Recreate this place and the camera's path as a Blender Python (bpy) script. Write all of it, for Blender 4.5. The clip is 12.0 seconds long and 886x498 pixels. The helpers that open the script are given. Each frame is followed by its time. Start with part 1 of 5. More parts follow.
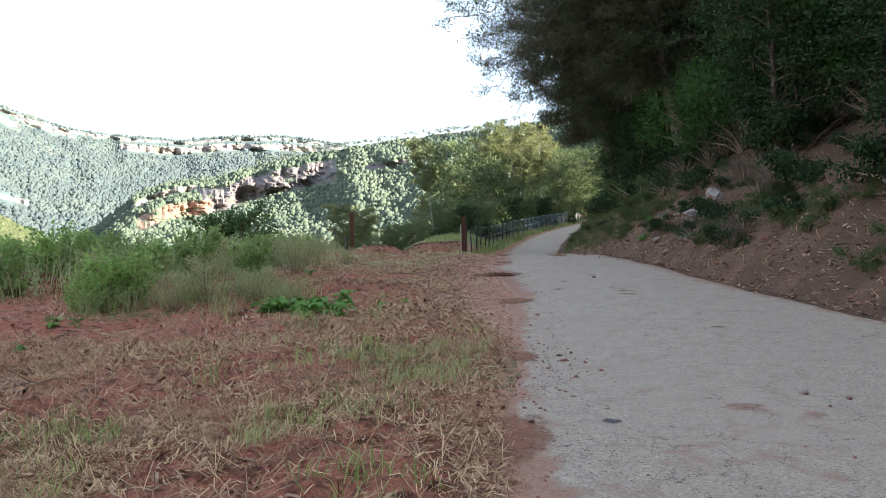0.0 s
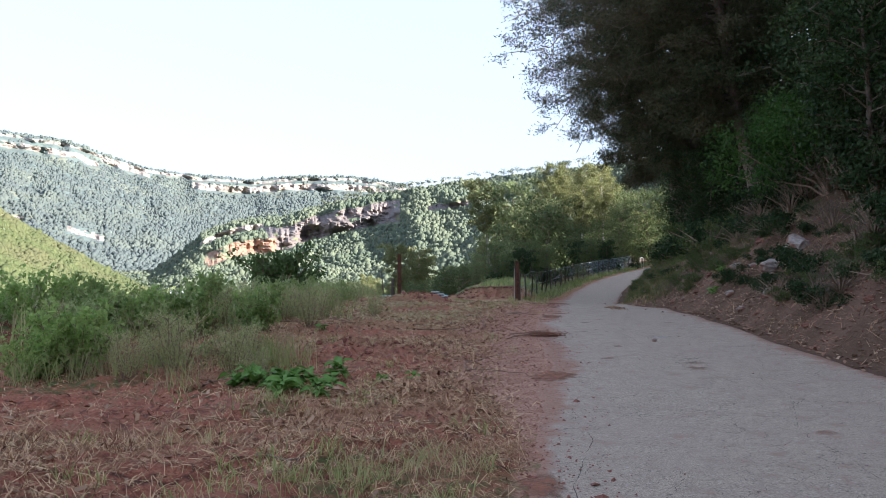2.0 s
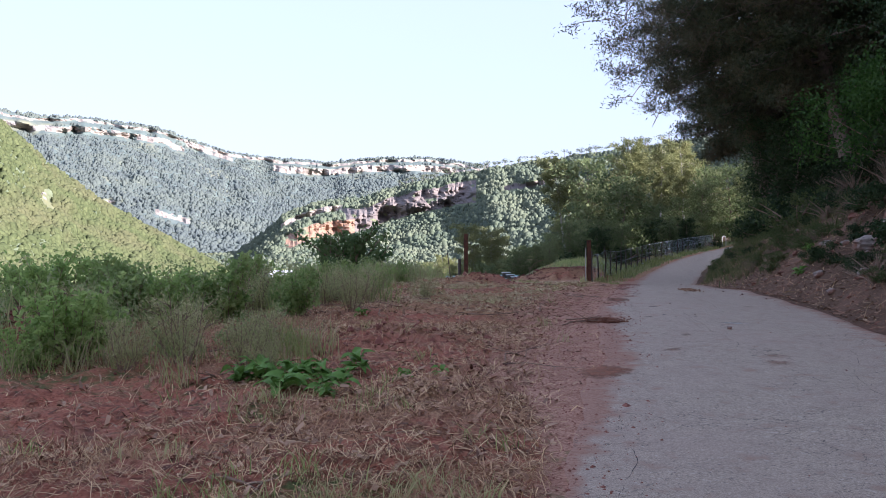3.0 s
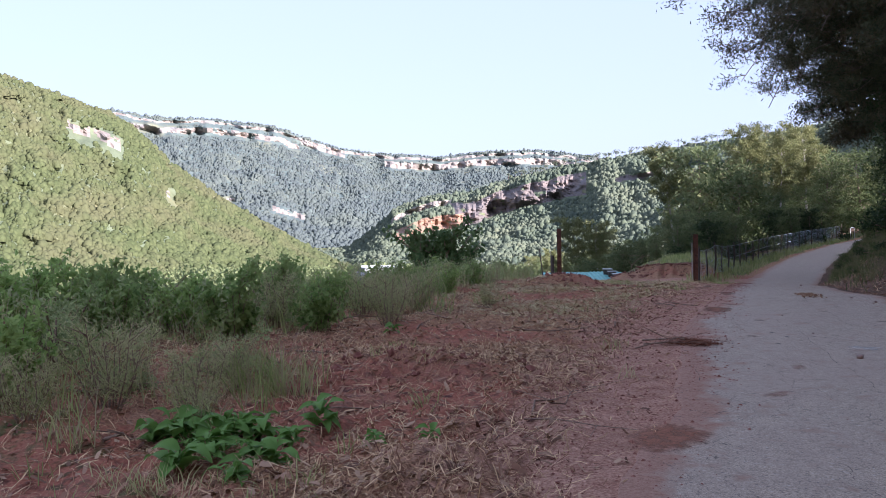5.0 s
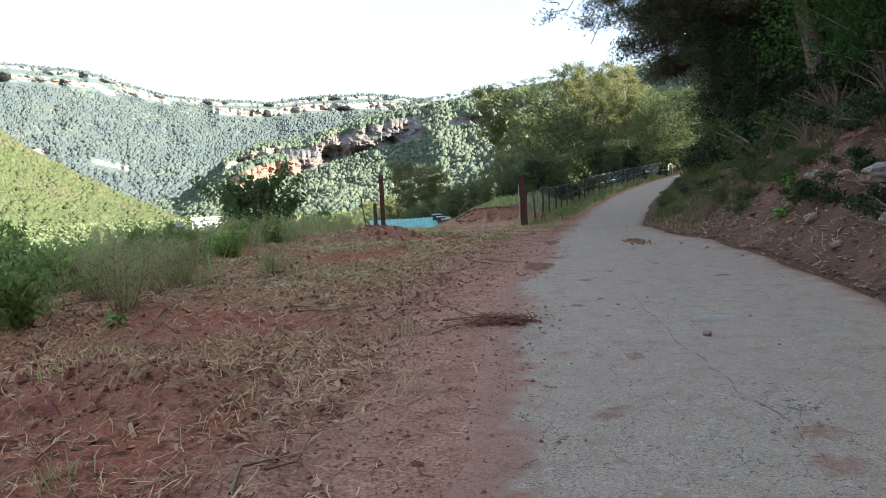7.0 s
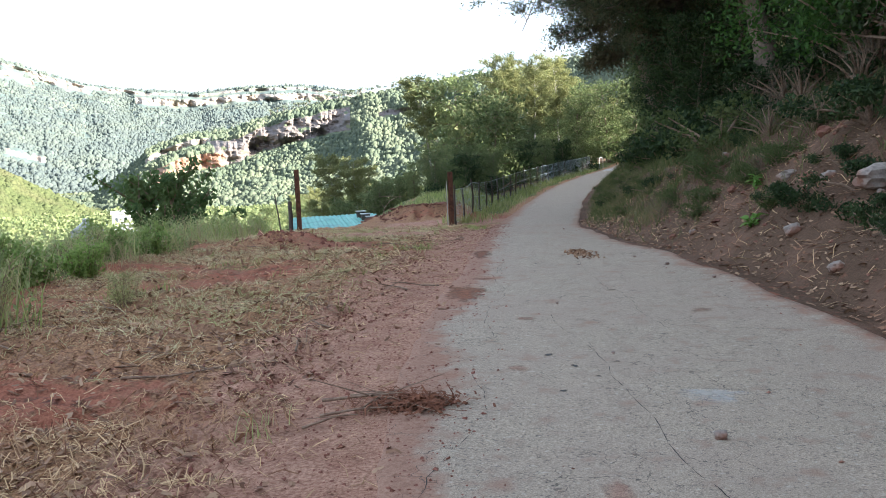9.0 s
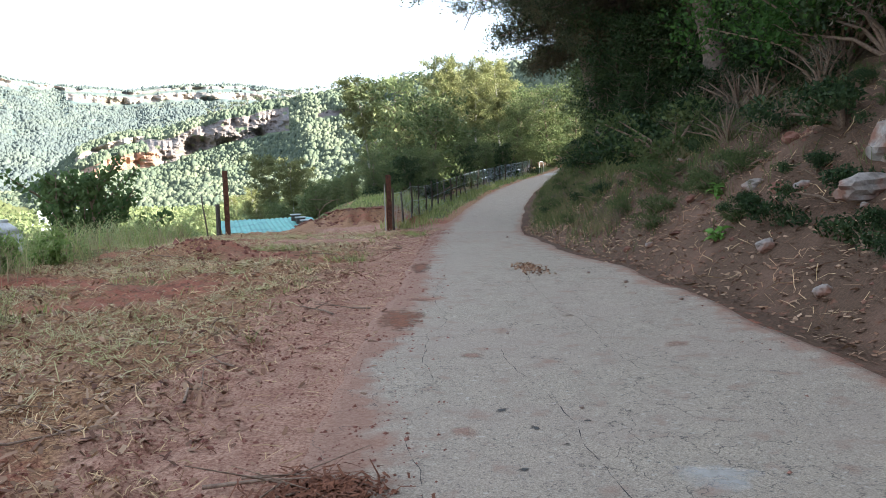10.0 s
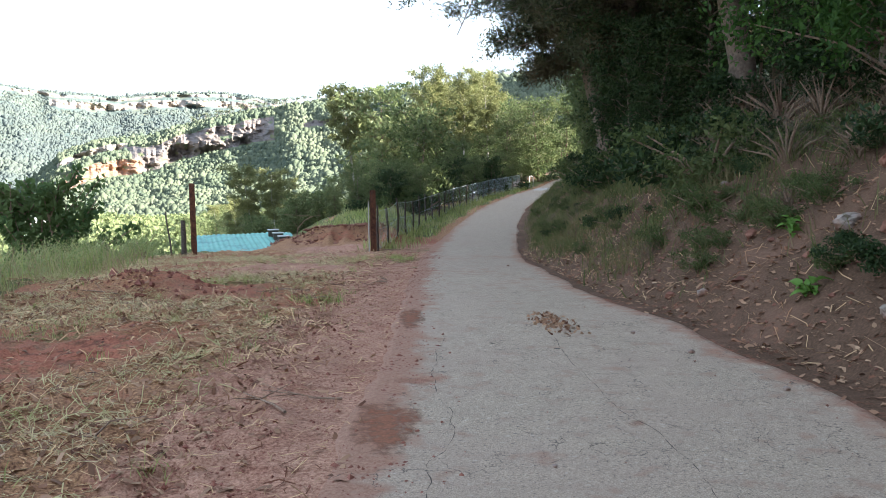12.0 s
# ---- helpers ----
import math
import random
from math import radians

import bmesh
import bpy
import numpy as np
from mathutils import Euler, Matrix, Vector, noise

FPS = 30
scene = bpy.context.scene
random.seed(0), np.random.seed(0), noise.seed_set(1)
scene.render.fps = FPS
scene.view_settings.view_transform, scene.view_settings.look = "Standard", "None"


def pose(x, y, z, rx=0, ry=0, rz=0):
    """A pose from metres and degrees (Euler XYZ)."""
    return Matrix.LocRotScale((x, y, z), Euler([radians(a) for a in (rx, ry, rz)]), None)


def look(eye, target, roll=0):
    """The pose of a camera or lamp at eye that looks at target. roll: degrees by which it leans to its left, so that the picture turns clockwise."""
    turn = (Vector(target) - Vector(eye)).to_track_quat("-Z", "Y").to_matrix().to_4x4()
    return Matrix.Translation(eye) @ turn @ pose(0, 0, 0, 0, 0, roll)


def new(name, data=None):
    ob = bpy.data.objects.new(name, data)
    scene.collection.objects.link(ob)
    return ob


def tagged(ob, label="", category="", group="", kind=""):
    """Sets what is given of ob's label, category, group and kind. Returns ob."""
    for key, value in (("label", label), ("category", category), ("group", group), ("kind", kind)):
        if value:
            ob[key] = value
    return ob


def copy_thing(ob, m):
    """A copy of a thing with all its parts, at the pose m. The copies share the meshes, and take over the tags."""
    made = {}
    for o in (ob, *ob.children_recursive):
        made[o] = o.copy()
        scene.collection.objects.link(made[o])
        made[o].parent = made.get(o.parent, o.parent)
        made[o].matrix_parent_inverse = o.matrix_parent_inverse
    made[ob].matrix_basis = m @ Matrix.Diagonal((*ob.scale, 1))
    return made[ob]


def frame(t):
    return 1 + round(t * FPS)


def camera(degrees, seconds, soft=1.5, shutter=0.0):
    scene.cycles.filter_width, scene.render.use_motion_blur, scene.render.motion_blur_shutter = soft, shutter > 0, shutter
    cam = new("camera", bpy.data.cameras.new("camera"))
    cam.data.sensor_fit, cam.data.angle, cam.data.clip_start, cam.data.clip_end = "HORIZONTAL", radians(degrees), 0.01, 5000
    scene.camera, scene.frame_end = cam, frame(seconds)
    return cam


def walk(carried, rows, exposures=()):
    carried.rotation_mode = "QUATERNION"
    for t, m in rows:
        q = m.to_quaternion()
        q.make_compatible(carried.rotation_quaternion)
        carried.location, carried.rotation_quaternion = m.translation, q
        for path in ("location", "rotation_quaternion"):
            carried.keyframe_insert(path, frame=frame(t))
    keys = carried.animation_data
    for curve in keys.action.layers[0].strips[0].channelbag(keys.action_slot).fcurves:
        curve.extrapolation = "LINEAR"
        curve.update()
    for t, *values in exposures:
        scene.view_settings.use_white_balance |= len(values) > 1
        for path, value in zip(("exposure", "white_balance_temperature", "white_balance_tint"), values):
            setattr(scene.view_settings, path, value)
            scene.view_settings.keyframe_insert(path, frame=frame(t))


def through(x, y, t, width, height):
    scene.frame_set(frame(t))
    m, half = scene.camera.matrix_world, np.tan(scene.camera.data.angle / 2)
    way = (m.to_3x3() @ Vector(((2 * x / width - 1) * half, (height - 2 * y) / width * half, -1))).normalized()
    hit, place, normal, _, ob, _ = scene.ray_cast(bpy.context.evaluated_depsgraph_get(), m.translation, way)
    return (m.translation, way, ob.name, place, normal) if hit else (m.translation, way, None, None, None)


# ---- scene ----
cam = camera(55.5, 12.0, soft=0.6)
PATH = [
    (0, (0.783, 0.498, 1.42), (0.677, 2.493, 1.321), -0.8),
    (0.5, (0.731, 1.046, 1.473), (0.546, 3.037, 1.415), -1.0),
    (1, (0.844, 1.726, 1.488), (0.627, 3.714, 1.446), -0.9),
    (1.5, (0.911, 2.378, 1.52), (0.686, 4.365, 1.496), -0.0),
    (2, (1.159, 2.971, 1.519), (0.906, 4.955, 1.518), 0.0),
    (2.5, (1.235, 3.622, 1.503), (0.912, 5.596, 1.483), 0.3),
    (3, (1.446, 4.328, 1.47), (1.012, 6.28, 1.423), -0.4),
    (3.5, (1.566, 4.967, 1.505), (0.904, 6.854, 1.495), -0.6),
    (5.5, (1.741, 7.666, 1.523), (1.057, 9.543, 1.418), -1.2),
    (6, (1.72, 8.347, 1.505), (1.197, 10.269, 1.334), -1.9),
    (6.5, (1.763, 9.055, 1.519), (1.37, 11.005, 1.31), -2.8),
    (7, (1.79, 9.72, 1.541), (1.471, 11.685, 1.341), -2.6),
    (7.5, (1.785, 10.386, 1.574), (1.551, 12.362, 1.372), -2.4),
    (9.5, (1.703, 13.074, 1.618), (1.6, 15.058, 1.388), -2.2),
    (10, (1.697, 13.766, 1.622), (1.683, 15.753, 1.397), -1.7),
    (10.5, (1.676, 14.458, 1.645), (1.69, 16.444, 1.405), -1.4),
    (11, (1.583, 15.165, 1.683), (1.614, 17.146, 1.408), -1.5),
    (11.5, (1.605, 15.872, 1.711), (1.655, 17.851, 1.424), -1.6),
    (12, (1.527, 16.576, 1.71), (1.551, 18.566, 1.512), -0.8),
]
walk(cam, [(t, look(eye, target, roll)) for t, eye, target, roll in PATH],
     [(0, 3.2, 6450, 7), (1, 3.03, 6350, 9), (2, 2.88, 6250, 14), (3.5, 2.64, 5950, 25), (5.5, 2.6, 5950, 25), (6.5, 2.9, 6350, 10), (7.5, 3.03, 6450, 7), (9.5, 3.46, 6600, 7), (12, 3.46, 6600, 7)])

# ---- light ----
SUN_AZ, SUN_EL = 112.0, 19.0  # clockwise from +y, above the horizon
sun_dir = Vector((math.sin(radians(SUN_AZ)) * math.cos(radians(SUN_EL)), math.cos(radians(SUN_AZ)) * math.cos(radians(SUN_EL)), math.sin(radians(SUN_EL))))
world = bpy.data.worlds.new("sky")
scene.world = world
world.use_nodes = True
sky = world.node_tree.nodes.new("ShaderNodeTexSky")
sky.sky_type, sky.sun_disc = "NISHITA", False
sky.sun_elevation, sky.sun_rotation = radians(SUN_EL), radians(SUN_AZ)
sky.air_density, sky.dust_density, sky.ozone_density = 1.0, 2.0, 1.0
haze = world.node_tree.nodes.new("ShaderNodeMix")  # thin even haze over the clear sky
haze.data_type = "RGBA"
haze.inputs["Factor"].default_value = 0.92
haze.inputs[7].default_value = (0.86, 1.03, 1.36, 1)
world.node_tree.links.new(sky.outputs[0], haze.inputs[6])
world.node_tree.links.new(haze.outputs[2], world.node_tree.nodes["Background"].inputs[0])
world.node_tree.nodes["Background"].inputs[1].default_value = 0.13
sun = new("sun", bpy.data.lights.new("sun", "SUN"))
sun.data.energy, sun.data.angle, sun.data.color = 2.9, radians(0.6), (1.0, 0.95, 0.87)
sun.matrix_world = look(sun_dir * 300, (0, 0, 0))

rng = np.random.default_rng(7)


# ---- noise and mesh helpers ----
def vnoise(x, y, seed=0):
    """Smooth value noise, about -1 to 1, on arrays."""
    x, y = np.asarray(x, float), np.asarray(y, float)
    xi, yi = np.floor(x).astype(np.int64), np.floor(y).astype(np.int64)
    fx, fy = x - xi, y - yi
    fx, fy = fx * fx * (3 - 2 * fx), fy * fy * (3 - 2 * fy)

    def h(a, b):
        n = np.sin(a * 12.9898 + b * 78.233 + seed * 37.719) * 43758.5453
        return (n - np.floor(n)) * 2 - 1
    a = h(xi, yi) * (1 - fx) + h(xi + 1, yi) * fx
    b = h(xi, yi + 1) * (1 - fx) + h(xi + 1, yi + 1) * fx
    return a * (1 - fy) + b * fy


def fbm(x, y, octaves=4, seed=0):
    total, amp = 0, 1.0
    for k in range(octaves):
        total = total + amp * vnoise(np.asarray(x) * 2 ** k, np.asarray(y) * 2 ** k, seed + k)
        amp *= 0.5
    return total


def mesh_np(name, verts, faces, smooth=False):
    """A mesh from arrays of vertices (N,3) and faces (M,3) or (M,4)."""
    verts, faces = np.asarray(verts, np.float32), np.asarray(faces, np.int32)
    me = bpy.data.meshes.new(name)
    me.vertices.add(len(verts))
    me.vertices.foreach_set("co", verts.ravel())
    k = faces.shape[1]
    me.loops.add(faces.size)
    me.loops.foreach_set("vertex_index", faces.ravel())
    me.polygons.add(len(faces))
    me.polygons.foreach_set("loop_start", np.arange(0, faces.size, k, dtype=np.int32))
    me.polygons.foreach_set("use_smooth", np.full(len(faces), smooth))
    me.update(calc_edges=True)
    return me


def grid_faces(rows, cols):
    i = np.arange(rows * cols).reshape(rows, cols)
    return np.stack([i[:-1, :-1], i[:-1, 1:], i[1:, 1:], i[1:, :-1]], -1).reshape(-1, 4)


def put(name, me, material, parent=None, label=""):
    me.materials.append(material)
    ob = new(name, me)
    if parent is not None:
        ob.parent = parent
    return tagged(ob, label)


def part(name, bm, material, parent, label="", smooth=False):
    me = bpy.data.meshes.new(name)
    bm.to_mesh(me)
    bm.free()
    if smooth:
        me.polygons.foreach_set("use_smooth", np.full(len(me.polygons), True))
    return put(name, me, material, parent, label)


def empty(name, m, label, category, group=""):
    ob = tagged(new(name), label, category, group)
    ob.matrix_basis = m
    return ob


def tube(path, radii, sides=7):
    """Vertices and quads of a tapered tube along a path."""
    path, radii = np.asarray(path, float), np.asarray(radii, float)
    d = np.gradient(path, axis=0)
    d /= np.linalg.norm(d, axis=1)[:, None] + 1e-9
    side = np.cross(d, (0.31, 0.57, 0.76))
    side /= np.linalg.norm(side, axis=1)[:, None] + 1e-9
    other = np.cross(d, side)
    a = np.linspace(0, 2 * math.pi, sides, endpoint=False)
    v = path[:, None] + radii[:, None, None] * (np.cos(a)[None, :, None] * side[:, None] + np.sin(a)[None, :, None] * other[:, None])
    n = len(path)
    i = np.arange(n * sides).reshape(n, sides)
    j = np.roll(i, -1, 1)
    return v.reshape(-1, 3), np.stack([i[:-1], j[:-1], j[1:], i[1:]], -1).reshape(-1, 4)


def joined(pieces):
    vs, fs, n = [], [], 0
    for v, f in pieces:
        vs.append(v)
        fs.append(np.asarray(f) + n)
        n += len(v)
    return np.concatenate(vs), np.concatenate(fs)


def leaves(centres, length, width, r, up=0.3, bend=0.12):
    """Diamond leaves, one at each centre, turned at random."""
    n = len(centres)
    d = r.normal(size=(n, 3))
    d[:, 2] += up
    d /= np.linalg.norm(d, axis=1)[:, None]
    s = np.cross(d, r.normal(size=(n, 3)))
    s /= np.linalg.norm(s, axis=1)[:, None]
    nn = np.cross(d, s)
    k = length * r.uniform(0.6, 1.35, (n, 1))
    w = width * r.uniform(0.7, 1.3, (n, 1))
    c = np.asarray(centres)
    v = np.stack([c - d * k / 2, c + s * w / 2 + nn * k * bend, c + d * k / 2, c - s * w / 2 + nn * k * bend], 1)
    return v.reshape(-1, 3), np.arange(4 * n).reshape(n, 4)


def box_bm(x0, x1, y0, y1, z0, z1, bevel=0.0):
    bm = bmesh.new()
    bmesh.ops.create_cube(bm, size=1, matrix=Matrix.LocRotScale(((x0 + x1) / 2, (y0 + y1) / 2, (z0 + z1) / 2), None, (x1 - x0, y1 - y0, z1 - z0)))
    if bevel:
        bmesh.ops.bevel(bm, geom=bm.edges[:], offset=bevel, segments=2, affect="EDGES", profile=0.6)
    return bm


# ---- materials ----
def nodes_of(name, rough=0.85, spec=0.25):
    m = bpy.data.materials.new(name)
    m.use_nodes = True
    nt = m.node_tree
    b = nt.nodes["Principled BSDF"]
    b.inputs["Roughness"].default_value = rough
    b.inputs["Specular IOR Level"].default_value = spec
    return m, nt, b


def tex_noise(nt, scale, detail=6.0, rough=0.6, coord=None):
    t = nt.nodes.new("ShaderNodeTexNoise")
    t.inputs["Scale"].default_value, t.inputs["Detail"].default_value, t.inputs["Roughness"].default_value = scale, detail, rough
    if coord is None:
        coord = nt.nodes.new("ShaderNodeTexCoord").outputs["Object"]
    nt.links.new(coord, t.inputs["Vector"])
    return t.outputs["Fac"]


def ramp(nt, fac, lo, hi):
    r = nt.nodes.new("ShaderNodeMapRange")
    r.inputs["From Min"].default_value, r.inputs["From Max"].default_value = lo, hi
    nt.links.new(fac, r.inputs["Value"])
    return r.outputs["Result"]


def mix(nt, fac, a, b, mode="MIX"):
    n = nt.nodes.new("ShaderNodeMix")
    n.data_type, n.blend_type, n.clamp_factor = "RGBA", mode, True
    for sock, v in ((n.inputs["Factor"], fac), (n.inputs[6], a), (n.inputs[7], b)):
        if isinstance(v, (int, float)):
            sock.default_value = v
        elif isinstance(v, tuple):
            sock.default_value = (*v, 1)
        else:
            nt.links.new(v, sock)
    return n.outputs[2]


def math_node(nt, op, a, b):
    n = nt.nodes.new("ShaderNodeMath")
    n.operation = op
    for sock, v in ((n.inputs[0], a), (n.inputs[1], b)):
        if isinstance(v, (int, float)):
            sock.default_value = v
        else:
            nt.links.new(v, sock)
    return n.outputs[0]


def bump(nt, b, height, strength, distance=0.02):
    n = nt.nodes.new("ShaderNodeBump")
    n.inputs["Strength"].default_value, n.inputs["Distance"].default_value = strength, distance
    nt.links.new(height, n.inputs["Height"])
    nt.links.new(n.outputs[0], b.inputs["Normal"])


def surface(name, c1, c2, scale, rough=0.85, relief=0.4, c3=None, scale2=1.0, amount=(0.5, 0.7), metal=0.0, distance=0.02, upright=1.0):
    """Two colours in grain, a third in larger stains, with relief."""
    m, nt, b = nodes_of(name, rough)
    co = nt.nodes.new("ShaderNodeMapping")
    nt.links.new(nt.nodes.new("ShaderNodeTexCoord").outputs["Object"], co.inputs["Vector"])
    co.inputs["Scale"].default_value = (1, 1, upright)
    n1 = tex_noise(nt, scale, coord=co.outputs[0])
    col = mix(nt, ramp(nt, n1, 0.3, 0.7), c1, c2)
    if c3 is not None:
        col = mix(nt, ramp(nt, tex_noise(nt, scale2, 5.0), *amount), col, c3)
    nt.links.new(col, b.inputs["Base Color"])
    b.inputs["Metallic"].default_value = metal
    bump(nt, b, n1, relief, distance)
    return m


def foliage(name, c1, c2, c3=None, through=0.35, rough=0.6, split=0.5):
    """Leaves that differ from one another and let some light through."""
    m, nt, b = nodes_of(name, rough, 0.2)
    g = nt.nodes.new("ShaderNodeNewGeometry")
    col = mix(nt, ramp(nt, g.outputs["Random Per Island"], 0.5 - split, 0.5 + split), c1, c2)
    big = tex_noise(nt, 0.9, 3.0)
    col = mix(nt, ramp(nt, big, 0.45, 0.68), col, c3 or tuple(v * 1.5 for v in c2))
    nt.links.new(col, b.inputs["Base Color"])
    t = nt.nodes.new("ShaderNodeBsdfTranslucent")
    nt.links.new(col, t.inputs["Color"])
    sh = nt.nodes.new("ShaderNodeMixShader")
    sh.inputs[0].default_value = through
    nt.links.new(b.outputs[0], sh.inputs[1])
    nt.links.new(t.outputs[0], sh.inputs[2])
    nt.links.new(sh.outputs[0], nt.nodes["Material Output"].inputs["Surface"])
    return m


def attr(nt, name):
    a = nt.nodes.new("ShaderNodeAttribute")
    a.attribute_name = name
    return a.outputs["Fac"]


def ground_material():
    m, nt, b = nodes_of("red_soil_and_straw", 0.95, 0.15)
    co = nt.nodes.new("ShaderNodeTexCoord").outputs["Object"]
    fine, mid, big = tex_noise(nt, 38, 8, 0.7, co), tex_noise(nt, 7, 6, 0.6, co), tex_noise(nt, 0.9, 5, 0.55, co)
    soil = mix(nt, ramp(nt, fine, 0.3, 0.7), (0.20, 0.058, 0.036), (0.50, 0.205, 0.125))
    soil = mix(nt, ramp(nt, mid, 0.5, 0.65), soil, (0.10, 0.042, 0.032))
    straw = mix(nt, ramp(nt, fine, 0.35, 0.65), (0.10, 0.040, 0.025), (0.58, 0.33, 0.175))
    dirt = mix(nt, ramp(nt, fine, 0.36, 0.64), (0.27, 0.125, 0.082), (0.62, 0.37, 0.26))
    dirt = mix(nt, ramp(nt, tex_noise(nt, 3.0, 7, 0.7, co), 0.45, 0.65), dirt, mix(nt, ramp(nt, fine, 0.4, 0.6), (0.21, 0.086, 0.057), (0.45, 0.23, 0.155)))
    green = mix(nt, ramp(nt, fine, 0.3, 0.7), (0.06, 0.085, 0.028), (0.16, 0.17, 0.06))
    # Leaf-litter soil under the trees, with the wood's shade put into its darkness.
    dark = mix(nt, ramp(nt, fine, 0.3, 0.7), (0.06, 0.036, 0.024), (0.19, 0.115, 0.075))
    wob = math_node(nt, "MULTIPLY", math_node(nt, "SUBTRACT", mid, 0.5), 1.1)

    def masked(name):
        return ramp(nt, math_node(nt, "ADD", attr(nt, name), wob), 0.35, 0.65)
    col = mix(nt, masked("straw"), soil, straw)
    col = mix(nt, masked("dirt"), col, dirt)
    col = mix(nt, masked("green"), col, green)
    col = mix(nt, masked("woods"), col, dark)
    col = mix(nt, ramp(nt, big, 0.5, 0.75), col, mix(nt, 0.5, col, (0.3, 0.17, 0.12)))
    nt.links.new(col, b.inputs["Base Color"])
    bump(nt, b, math_node(nt, "ADD", fine, mid), 0.7, 0.05)
    return m


def road_material():
    m, nt, b = nodes_of("worn_asphalt", 0.9, 0.2)
    co = nt.nodes.new("ShaderNodeTexCoord").outputs["Object"]
    grit, fine, mid, big = tex_noise(nt, 85, 4, 0.8, co), tex_noise(nt, 40, 8, 0.75, co), tex_noise(nt, 4, 6, 0.6, co), tex_noise(nt, 0.55, 5, 0.6, co)
    col = mix(nt, ramp(nt, grit, 0.36, 0.64), (0.24, 0.185, 0.138), (0.64, 0.52, 0.395))
    col = mix(nt, ramp(nt, fine, 0.54, 0.63), col, (0.13, 0.112, 0.098))
    col = mix(nt, ramp(nt, tex_noise(nt, 22, 4, 0.6, co), 0.6, 0.72), col, (0.60, 0.52, 0.42))
    col = mix(nt, ramp(nt, mid, 0.35, 0.7), col, mix(nt, 0.25, col, (0.22, 0.19, 0.165)))
    col = mix(nt, ramp(nt, big, 0.4, 0.7), col, mix(nt, 0.45, col, (0.40, 0.30, 0.24)))
    wob = math_node(nt, "MULTIPLY", math_node(nt, "SUBTRACT", mid, 0.5), 2.6)
    dust = ramp(nt, math_node(nt, "ADD", attr(nt, "dust"), wob), 0.35, 1.05)
    col = mix(nt, math_node(nt, "MULTIPLY", dust, 0.95), col, mix(nt, ramp(nt, fine, 0.3, 0.7), (0.22, 0.102, 0.068), (0.48, 0.285, 0.20)))
    # fine crazing
    cell = nt.nodes.new("ShaderNodeTexVoronoi")
    cell.feature = "DISTANCE_TO_EDGE"
    cell.inputs["Scale"].default_value = 2.3
    warp = nt.nodes.new("ShaderNodeVectorMath")
    warp.operation = "MULTIPLY_ADD"
    nz = nt.nodes.new("ShaderNodeTexNoise")
    nz.inputs["Scale"].default_value, nz.inputs["Detail"].default_value = 5, 6
    nt.links.new(co, nz.inputs["Vector"])
    nt.links.new(nz.outputs["Color"], warp.inputs[0])
    warp.inputs[1].default_value = (0.35, 0.35, 0.35)
    nt.links.new(co, warp.inputs[2])
    nt.links.new(warp.outputs[0], cell.inputs["Vector"])
    line = math_node(nt, "LESS_THAN", cell.outputs["Distance"], 0.006)
    line = math_node(nt, "MULTIPLY", line, ramp(nt, tex_noise(nt, 0.8, 3, 0.5, co), 0.42, 0.54))
    col = mix(nt, math_node(nt, "MULTIPLY", line, 0.75), col, (0.07, 0.06, 0.055))
    nt.links.new(col, b.inputs["Base Color"])
    bump(nt, b, math_node(nt, "ADD", grit, math_node(nt, "MULTIPLY", fine, 1.2)), 0.8, 0.012)
    return m


M_GROUND, M_ROAD = ground_material(), road_material()
M_BARK = surface("pine_bark", (0.11, 0.075, 0.055), (0.24, 0.18, 0.14), 14, 0.9, 0.9, (0.07, 0.06, 0.05), 3.0)
M_PALE_BARK = surface("pale_bark", (0.36, 0.33, 0.29), (0.52, 0.49, 0.44), 10, 0.85, 0.5, (0.2, 0.17, 0.14), 2.0)
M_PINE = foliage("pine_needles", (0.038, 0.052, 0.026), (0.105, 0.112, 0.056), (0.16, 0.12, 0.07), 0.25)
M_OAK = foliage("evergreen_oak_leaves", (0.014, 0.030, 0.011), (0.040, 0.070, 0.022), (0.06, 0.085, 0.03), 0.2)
# Dark oak leaves; on lane-side trees the hill's shade is put into this colour.
M_SHADEWOOD = foliage("dark_shaded_woodland_leaves", (0.055, 0.085, 0.034), (0.14, 0.18, 0.072), (0.18, 0.20, 0.085), 0.4)
# Grass and weeds on the bank: the wood's shade put into darker greens.
M_BANKGRASS = foliage("shade_toned_bank_grass", (0.065, 0.092, 0.03), (0.175, 0.195, 0.072), (0.24, 0.195, 0.10), 0.4)
M_BANKHERB = foliage("shade_toned_bank_weed_leaves", (0.045, 0.075, 0.024), (0.12, 0.155, 0.055), (0.14, 0.155, 0.06), 0.4)
M_BUSH = foliage("bush_leaves", (0.05, 0.095, 0.034), (0.13, 0.19, 0.07), (0.15, 0.20, 0.07), 0.45)
M_BRIGHT = foliage("bright_leaves", (0.026, 0.068, 0.014), (0.062, 0.135, 0.028), (0.085, 0.16, 0.035))
M_STUBBLE = foliage("dry_stubble", (0.40, 0.33, 0.17), (0.68, 0.58, 0.34), (0.50, 0.48, 0.22), 0.35)
M_DRYTWIG = foliage("dry_twigs", (0.07, 0.055, 0.04), (0.17, 0.14, 0.10), (0.15, 0.12, 0.085), 0.1)
M_LEAFY = foliage("fresh_leaves", (0.17, 0.28, 0.07), (0.38, 0.50, 0.16), (0.42, 0.50, 0.18), 0.6)
M_SEED = foliage("seeding_weed", (0.26, 0.30, 0.11), (0.52, 0.50, 0.24), (0.60, 0.52, 0.29), 0.5)
